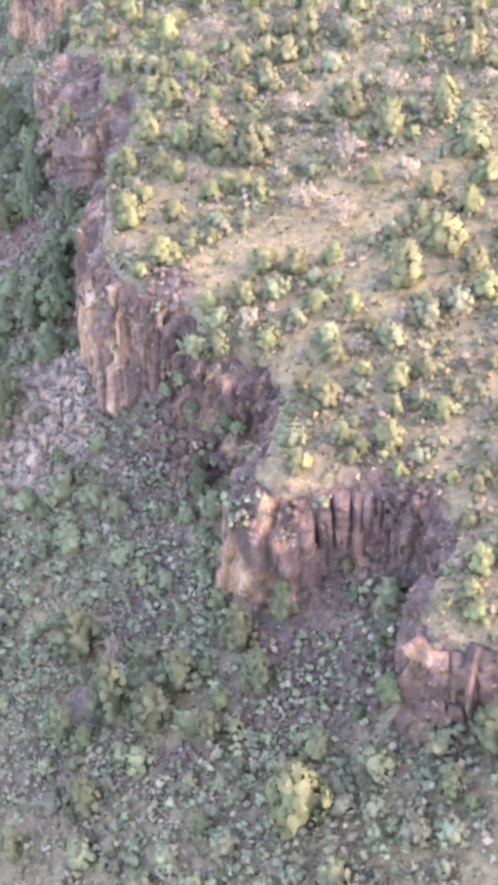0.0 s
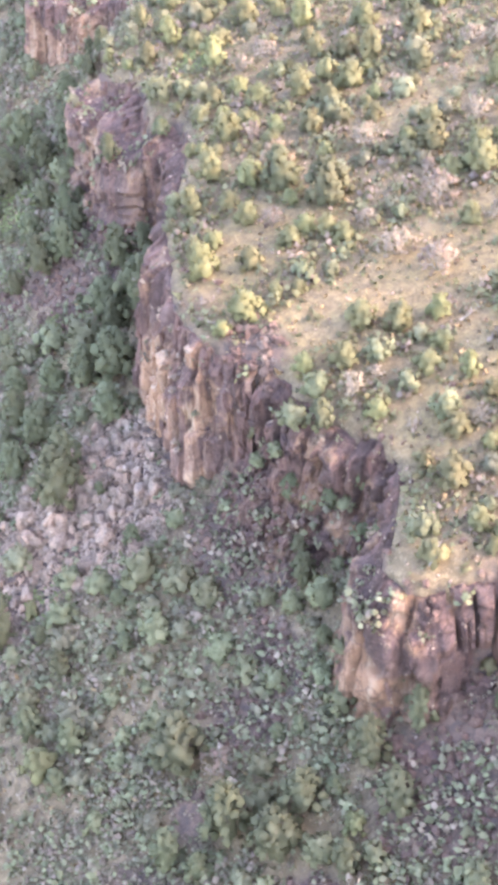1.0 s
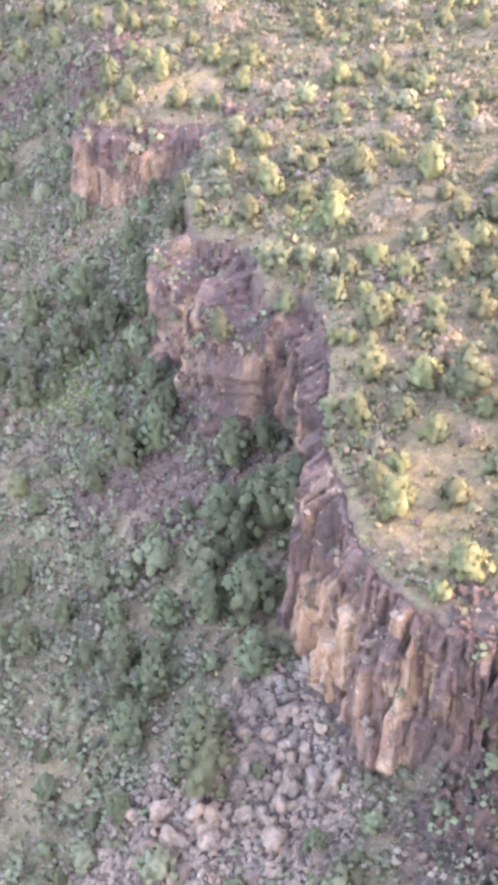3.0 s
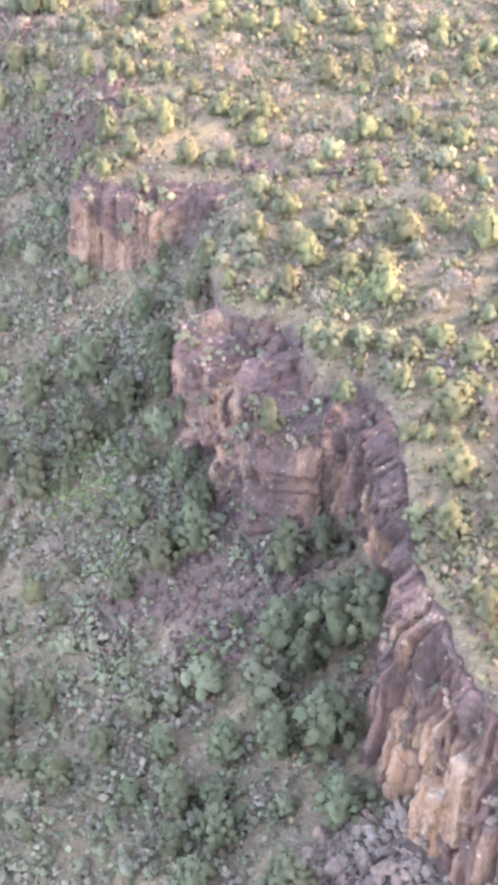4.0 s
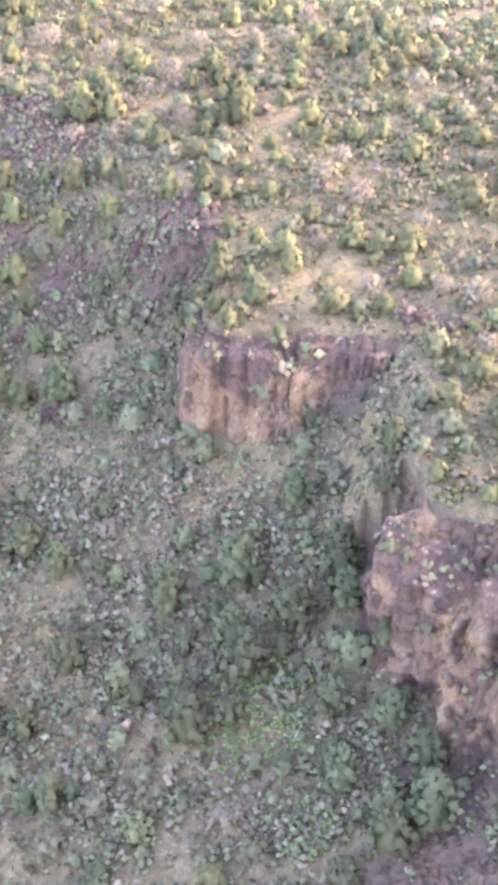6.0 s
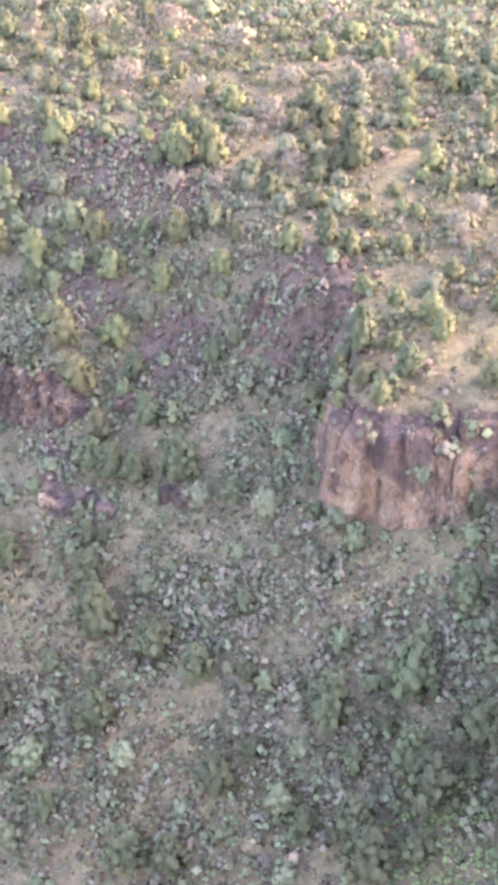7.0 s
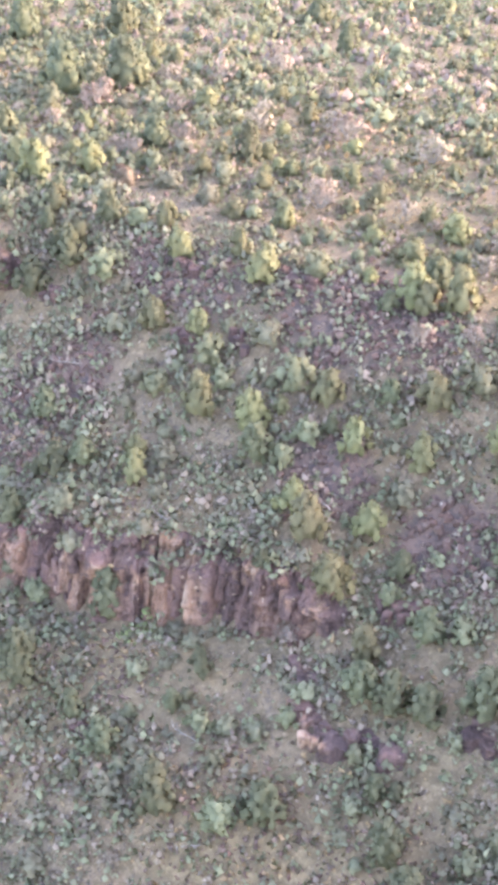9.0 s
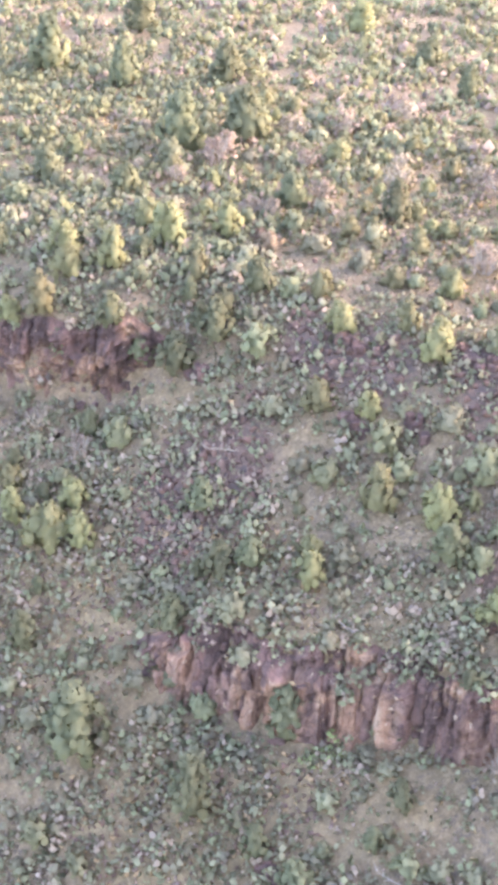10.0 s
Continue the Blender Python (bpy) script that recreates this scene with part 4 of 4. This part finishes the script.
def put_plant(kind, x, y, w, r):
    if kind == "sage" and w > 3:
        kind = "olive"
    models = KINDS[kind]
    low = on_sheet(dd, x, y) < 0
    w = w * {"juniper": 1.1, "lit": 1.22 if low else 0.98}.get(kind, 1.0)
    n = count_used[kind]
    count_used[kind] += 1
    z = float(ledge_height(np.array([x]), np.array([y]))[0][0])
    tall = 1.2 if low and kind == "lit" else 1.0
    m = Matrix.LocRotScale((x, y, z - 0.05 * w), Euler((0, 0, r.uniform(0, 6.28))), (w, w, w * tall * r.uniform(0.9, 1.12)))
    if n < len(models):
        models[n].matrix_basis = m
    else:
        copy_thing(models[n % len(models)], m @ Matrix.Diagonal([1 / s for s in models[n % len(models)].scale] + [1]))
    taken.append((x, y, w))


plant_rng = np.random.default_rng(21)
for kind, rows in PLANTS:
    for x, y, w in rows:
        put_plant(kind, x, y, w, plant_rng)

# more bushes of the same kinds over the mesa and the slope, kept apart from each other
more_rng = np.random.default_rng(23)
for share, want, size in ((1, 540, (1.6, 3.2)), (0, 560, (1.3, 3.6))):
    xs, ys = more_rng.uniform(12, 125, 30000), more_rng.uniform(42, 300, 30000)
    zs, steps, ds, feet = ground_height(xs, ys)
    high = (steps > 0.97) & (ds > 1.0)
    bare = spots(xs, ys, CLEARINGS, 11) if share else np.maximum(spots(xs, ys, SCREES, 11), 0.55 * spots(xs, ys, BARE, 11))
    fits = in_sight(xs, ys) & (high if share else ~high & ((steps < 0.02) | (feet > 9)))
    fits &= (more_rng.random(30000) > bare * 0.95) & (more_rng.random(30000) < (0.15 + 2.2 * (fbm(xs, ys, 9, 34) - 0.3)) * (0.65 + 0.9 * (ys < 106)))
    made = 0
    for i in np.flatnonzero(fits):
        w = size[0] + (size[1] - size[0]) * more_rng.random() ** 1.5
        near = np.array(taken)
        if np.min(np.hypot(near[:, 0] - xs[i], near[:, 1] - ys[i]) - 0.42 * (w + near[:, 2])) < 0:
            continue
        pick = more_rng.random()
        if share:
            kind = "lit" if pick < 0.18 else "yellow" if pick < 0.5 else "olive" if pick < 0.63 else "grey" if pick < 0.74 else "sage" if pick < 0.84 else "dead"
        else:
            kind = "juniper" if pick < 0.2 else "olive" if pick < 0.45 else "sage" if pick < 0.7 else "grey" if pick < 0.97 else "dead"
        put_plant(kind, float(xs[i]), float(ys[i]), w, more_rng)
        made += 1
        if made == want:
            break

# ---- low scrub between them, past counting ----
TAKEN = np.array(taken)


def scatter(n, x0, x1, y0, y1, r, keep):
    x, y = r.uniform(x0, x1, n), r.uniform(y0, y1, n)
    z, step, d, w = ground_height(x, y)
    z, steep = ledge_height(x, y)
    ok = (keep(x, y, step, d, w) > r.random(n)) & in_sight(x, y) & ~steep
    return x[ok], y[ok], z[ok]


def scrub(name, label, mats, n, area, size, form, keep, seed):
    """Low bushes joined into one mesh for each foliage. form: lobes, tufts and their size."""
    r = np.random.default_rng(seed)
    x, y, z = scatter(n, *area, r, keep)
    pick = r.integers(0, len(mats), len(x))
    for k, mat in enumerate(mats):
        forms = [crown_form(r, form[0], (0.1, 0.21), form[1], 0.46, 0.05, 0.0, form[2], True) for _ in range(12)]
        vs, fs, ns, total = [], [], [], 0
        for i in np.flatnonzero(pick == k):
            v, f, facing = forms[r.integers(12)]
            w = size[0] + (size[1] - size[0]) * r.random() ** 2
            a = r.uniform(0, 6.283)
            turn = np.array([[math.cos(a), -math.sin(a), 0], [math.sin(a), math.cos(a), 0], [0, 0, 1]])
            vs.append((v * (w * r.uniform(0.75, 1.2, 3))) @ turn.T + (x[i], y[i], z[i] - 0.06 * w))
            fs.append(f + total)
            ns.append(facing @ turn.T + (0, 0, 0.8))
            total += len(v)
        tagged(new(name, mesh_of(name, np.vstack(vs), np.vstack(fs), mat, True, np.vstack(ns))), label, "scrub", kind="stuff")


def clear_of_trees(x, y):
    ok = np.ones(len(x))
    for tx, ty, tw in TAKEN:
        ok[np.hypot(x - tx, y - ty) < 0.32 * tw] = 0
    return ok


def on_slope(x, y, step, d, w):
    p = np.where(step < 0.03, 0.3 + 1.1 * np.clip((fbm(x, y, 6, 33) - 0.42) * 6, 0, 1), np.where((w > 9) | (y > 192), (step < 0.97) * 0.95, (step < 0.45) * 0.25))
    p = p * (1 - 0.95 * spots(x, y, SCREES[:2], 12)) * (1 - 0.5 * spots(x, y, SCREES[2:], 12)) * (1 - 0.1 * spots(x, y, BARE, 14)) * (1 + 0.6 * np.clip((105 - y) / 20, 0, 1))
    return p * clear_of_trees(x, y)


def on_top(x, y, step, d, w):
    thick = 0.6 + 1.0 * np.clip((fbm(x, y, 8, 34) - 0.38) * 4, 0, 1)
    p = np.where((step > 0.97) & (d > 0.6), thick, 0) * (1 - 0.9 * np.clip(spots(x, y, CLEARINGS, 11), 0, 1))
    return p * clear_of_trees(x, y)


def brushy(x, y, step, d, w):
    return np.clip(on_slope(x, y, step, d, w) * 1.5, 0, 1) * spots(x, y, BRUSH, 44)


scrub("slope_scrub", "thick grey-green and olive scrub on the steep slope", (SAGE, OLIVE, PALE, SAGE, OLIVE), 64000, (4, 95, 40, 300), (0.7, 2.4), (4, 13, 0.07), on_slope, 51)
scrub("pale_brush", "patches of pale grey brush on the slope", (PALE, SAGE, PALE), 40000, (6, 80, 60, 235), (0.6, 1.7), (5, 25, 0.065), brushy, 55)
scrub("mesa_scrub", "yellow-green and grey bushes scattered over the mesa", (YELLOW, OLIVE, OLIVE, PALE, YELLOW), 25000, (38, 130, 40, 340), (0.8, 2.5), (5, 16, 0.07), on_top, 52)
scrub("mesa_grass", "straw and olive tufts of dry grass covering the mesa", (STRAW, OLIVE, YELLOW), 26000, (38, 130, 40, 340), (0.35, 1.1), (1, 6, 0.22), on_top, 59)
scrub("far_scrub", "distant bushes over the mesa top", (YELLOW, OLIVE, JUNIPER, OLIVE, YELLOW, PALE), 7500, (118, 205, 120, 420), (1.8, 4.2), (5, 15, 0.07), on_top, 53)
scrub("low_brush", "low dry brush and grass tufts", (STRAW, SAGE, OLIVE, PALE, OLIVE), 26000, (4, 125, 40, 320), (0.3, 0.9), (1, 9, 0.2), lambda x, y, s, d, w: (1.0 - 0.8 * spots(x, y, SCREES, 12)) * ((s < 0.03) | (s > 0.97) | (w > 9)), 54)
scrub("thicket", "thick yellow-green and olive bushes where the mesa rises", (YELLOW, OLIVE, JUNIPER, OLIVE), 2200, (76, 126, 268, 345), (1.5, 3.4), (6, 18, 0.065), lambda x, y, s, d, w: 0.8 * clear_of_trees(x, y) * np.clip((fbm(x, y, 7, 36) - 0.3) * 4, 0.25, 1), 60)


# dry tufts on the bare patches of the slope
scrub("dry_tufts", "tufts of straw-coloured grass and dry twigs", (STRAW, PALE, OLIVE), 34000, (10, 75, 150, 290), (0.3, 0.9), (1, 8, 0.2), lambda x, y, s, d, w: 0.8 * spots(x, y, BARE, 14) * (s < 0.03), 57)


# thinner brush on the land around, past what is thickly grown
def around(x, y):
    return ~in_sight(x, y) & (np.hypot(x - 60, y - 170) < 230)


r_out = np.random.default_rng(58)
ox, oy = r_out.uniform(-120, 250, 15000), r_out.uniform(-30, 370, 15000)
keep_out = around(ox, oy) & (fbm(ox, oy, 14, 35) > 0.42)
ox, oy = ox[keep_out], oy[keep_out]
oz = ground_height(ox, oy)[0]
for k, mat in enumerate((OLIVE, YELLOW)):
    forms = [crown_form(r_out, 2, (0.24, 0.36), 2, 0.55, 0.15, 0.0, 0.2, True) for _ in range(8)]
    vs, fs, ns, total = [], [], [], 0
    for i in range(k, len(ox), 2):
        v, f, facing = forms[r_out.integers(8)]
        w = r_out.uniform(1.5, 3.6)
        vs.append(v * w + (ox[i], oy[i], oz[i] - 0.1 * w))
        fs.append(f + total)
        ns.append(facing)
        total += len(v)
    tagged(new("outer_brush", mesh_of("outer_brush", np.vstack(vs), np.vstack(fs), mat, True, np.vstack(ns))), "scattered brush on the land around the cliffs", "scrub", kind="stuff")


# patches of fresh green low plants
GREENS = [(20.5, 107.4, 1.2, 1.8), (46.8, 165.2, 3.5, 4), (38.8, 138.4, 1.8, 2.4), (47, 167, 4, 2), (44.5, 168.5, 2.5, 1.6), (46.8, 162, 3, 2), (66, 148, 3, 2), (42, 155, 2, 2), (56, 234.5, 1.2, 1.2)]
scrub("green_plants", "patches of fresh green low plants", (GREEN,), 34000, (18, 75, 105, 240), (0.5, 1.3), (5, 20, 0.07), lambda x, y, s, d, w: spots(x, y, GREENS, 16) * 0.9, 56)


# ---- stones ----
def stone_mesh(seed, mat, fine=2):
    r = np.random.default_rng(seed)
    bm = bmesh.new()
    bmesh.ops.create_icosphere(bm, subdivisions=fine, radius=0.5)
    cuts = [(Vector(r.normal(0, 1, 3)).normalized(), r.uniform(0.22, 0.38)) for _ in range(10)]
    for v in bm.verts:
        for n, far in cuts:
            over = v.co.dot(n) - far
            if over > 0:
                v.co -= n * over
        v.co *= 1 + r.uniform(-0.03, 0.03)
    me = bpy.data.meshes.new("boulder")
    bm.to_mesh(me)
    bm.free()
    me.materials.append(mat)
    return me


STONES = [stone_mesh(200 + k, BOULDER) for k in range(9)]


def put_boulder(x, y, w, r, label="angular grey-pink boulder on the talus fan"):
    ob = tagged(new("boulder", STONES[r.integers(len(STONES))]), label, "boulder", group="fallen boulders")
    ob.matrix_basis = Matrix.LocRotScale((x, y, height(x, y) + 0.24 * w), Euler(r.uniform(0, 6.28, 3)), (w, w * r.uniform(0.7, 1.0), w * r.uniform(0.6, 0.9)))


stone_rng = np.random.default_rng(61)
BIG_BOULDERS = [(27.9, 106.6, 2.8), (28.3, 111.8, 2.1), (25.1, 113.2, 2.4), (23.6, 115.6, 2.2), (22.6, 113.4, 2.6), (28.5, 109.0, 1.6), (31.9, 112.3, 1.8), (35.3, 110.0, 1.9), (32.4, 107.5, 2.1), (31.2, 114.9, 1.9), (32.5, 110.3, 1.6), (21.0, 114.1, 1.9), (21.5, 104.1, 1.1), (33.7, 106.1, 1.1), (22.0, 117.9, 2.0), (31.9, 116.9, 1.5)]

for x, y, w in BIG_BOULDERS:
    put_boulder(x, y, w, stone_rng, "large pale angular boulder among fallen stones")
put_boulder(41.1, 174.3, 1.7, stone_rng, "reddish brown boulder alone among slope shrubs")
n = 0
while n < 260:
    x, y = stone_rng.normal(29, 6), stone_rng.normal(112, 4.5)
    if spots(np.array([x]), np.array([y]), SCREES[:2], 12)[0] > 0.25 and on_sheet(dd, x, y) < -3.5:
        put_boulder(x, y, 0.7 + 1.5 * stone_rng.random() ** 2.2, stone_rng)
        n += 1


def loose_stones(name, label, n, area, size, keep, seed, mat, rare=3.0):
    r = np.random.default_rng(seed)
    x, y, z = scatter(n, *area, r, keep)
    shape = stone_mesh(300 + seed, mat, 1)
    if size[1] < 0.8:
        shape = mesh_of("pebble", CORE_VERTS * (0.5, 0.42, 0.35), CORE_FACES, mat)
    base = np.zeros(len(shape.vertices) * 3, np.float32)
    shape.vertices.foreach_get("co", base)
    base = base.reshape(-1, 3)
    tris = np.array([tuple(p.vertices) for p in shape.polygons])
    vs, fs = [], []
    for i in range(len(x)):
        turn = np.array(Euler(r.uniform(0, 6.28, 3)).to_matrix())
        w = size[0] + (size[1] - size[0]) * r.random() ** rare
        vs.append((base * (w * r.uniform(0.6, 1.2, 3))) @ turn.T + (x[i], y[i], z[i] + 0.1 * w))
        fs.append(tris + i * len(base))
    tagged(new(name, mesh_of(name, np.vstack(vs), np.vstack(fs), mat)), label, "stones", kind="stuff")


loose_stones("talus_stones", "loose pinkish grey stones of the talus fan", 11000, (8, 42, 98, 128), (0.35, 1.15), lambda x, y, s, d, w: (spots(x, y, SCREES[:2], 12) > 0.3) * (s < 0.5) * 1.0, 71, BOULDER)
loose_stones("slope_stones", "small pale stones strewn over the slope", 9000, (6, 95, 42, 295), (0.3, 0.75), lambda x, y, s, d, w: (0.4 + 0.5 * spots(x, y, BARE, 14)) * (1 - 0.9 * spots(x, y, SCREES, 12)), 74, BOULDER)
loose_stones("scree_stones", "dark broken stones on the scree", 60000, (20, 95, 45, 290), (0.3, 1.4), lambda x, y, s, d, w: spots(x, y, SCREES[2:], 12), 72, SCREE, 1.7)
loose_stones("slope_gravel", "brown and tan stones on the bare earth", 26000, (20, 80, 170, 270), (0.25, 0.7), lambda x, y, s, d, w: 0.8 * spots(x, y, BARE, 14) * (s < 0.03), 75, SCREE, 2.0)
loose_stones("rim_stones", "broken stones along the mesa rim", 14000, (30, 90, 40, 290), (0.2, 0.9), lambda x, y, s, d, w: np.where((d > -1) & (w < 9), 0.8 * np.exp(-np.maximum(d, 0) / 3), 0.0) + 0.05, 73, SCREE)


# ---- small outcrops, a few blocks each: x, y, width ----
OUTCROPS = [(54.6, 214.5, 3.5), (59.6, 203.6, 4.0), (75.3, 246.5, 2.6), (76.8, 240.8, 2.8), (83.2, 239.5, 3.2), (74.2, 262.8, 3.1), (47.3, 233.3, 2.4),
            (64.4, 215.2, 3.6), (55.4, 211.0, 4.2), (48, 148.5, 3), (81, 251, 3), (72.5, 202, 3), (75, 206, 3.2), (32.3, 65.4, 3), (76.3, 173.8, 2.6), (78, 168.3, 2.8), (81.2, 165.4, 2.4), (84.6, 163, 2.4), (55.4, 216.8, 3), (57.9, 219, 2.8)]
crop_rng = np.random.default_rng(81)
for x, y, w in OUTCROPS:
    base = tagged(new("rock_outcrop"), "small reddish brown outcrop of upright blocks", "rock", group="rock outcrops")
    base.location = (x, y, height(x, y))
    for k in range(7):
        px, py = crop_rng.uniform(-0.25, 0.25) * w, (k / 8 - 0.5) * w + crop_rng.uniform(-0.2, 0.2)
        girth = crop_rng.uniform(0.15, 0.3) * w
        high = crop_rng.uniform(0.1, 0.3) * w + 1.3
        ob = part("rock_block", COLUMNS[BASALT][crop_rng.integers(14)], base)
        ob.matrix_basis = Matrix.LocRotScale((px, py, -1.3 + min(0.0, height(x + px, y + py) - base.location.z)), Euler((crop_rng.uniform(-0.12, 0.12), crop_rng.uniform(-0.12, 0.12), crop_rng.uniform(0, 6))), (girth, girth, high))

# ---- bleached dead branches lying on the ground: x, y, length, turn ----
FALLEN = [(35.1, 179.3, 5.0, 20), (69.5, 255.6, 3.6, 120), (61, 249, 3.6, 60), (61, 236.7, 2.6, 80), (67.4, 224.6, 3.2, 70), (38.6, 71.7, 2.8, 30), (41, 103.6, 2.4, 110),
          (56.5, 88.7, 2.2, 0), (50, 224, 3, 100), (44, 218, 2.4, 150)]
for x, y, long, turn in FALLEN:
    base = tagged(new("fallen_branch"), "bleached bare fallen branch with forked limbs", "branch", group="fallen branches")
    base.matrix_basis = pose(x, y, height(x, y) + 0.15, 0, 0, turn)
    segs, p = [], Vector((-long / 2, 0, 0))
    for k in range(5):
        q = p + Vector((long / 5, crop_rng.uniform(-0.15, 0.15) * long / 3, crop_rng.uniform(0.0, 0.12)))
        segs.append((p, q, 0.11 - 0.018 * k, 0.11 - 0.018 * (k + 1)))
        for _ in range(2):
            v, f = sticks([(q, q + Vector((crop_rng.uniform(0, 0.5), crop_rng.uniform(-0.6, 0.6), crop_rng.uniform(0.05, 0.5))) * long / 3, 0.05, 0.012)])
            part("twig", mesh_of("twig", v, f, DEADWOOD), base)
        p = q
    v, f = sticks(segs)
    part("limb", mesh_of("limb", v, f, DEADWOOD), base)
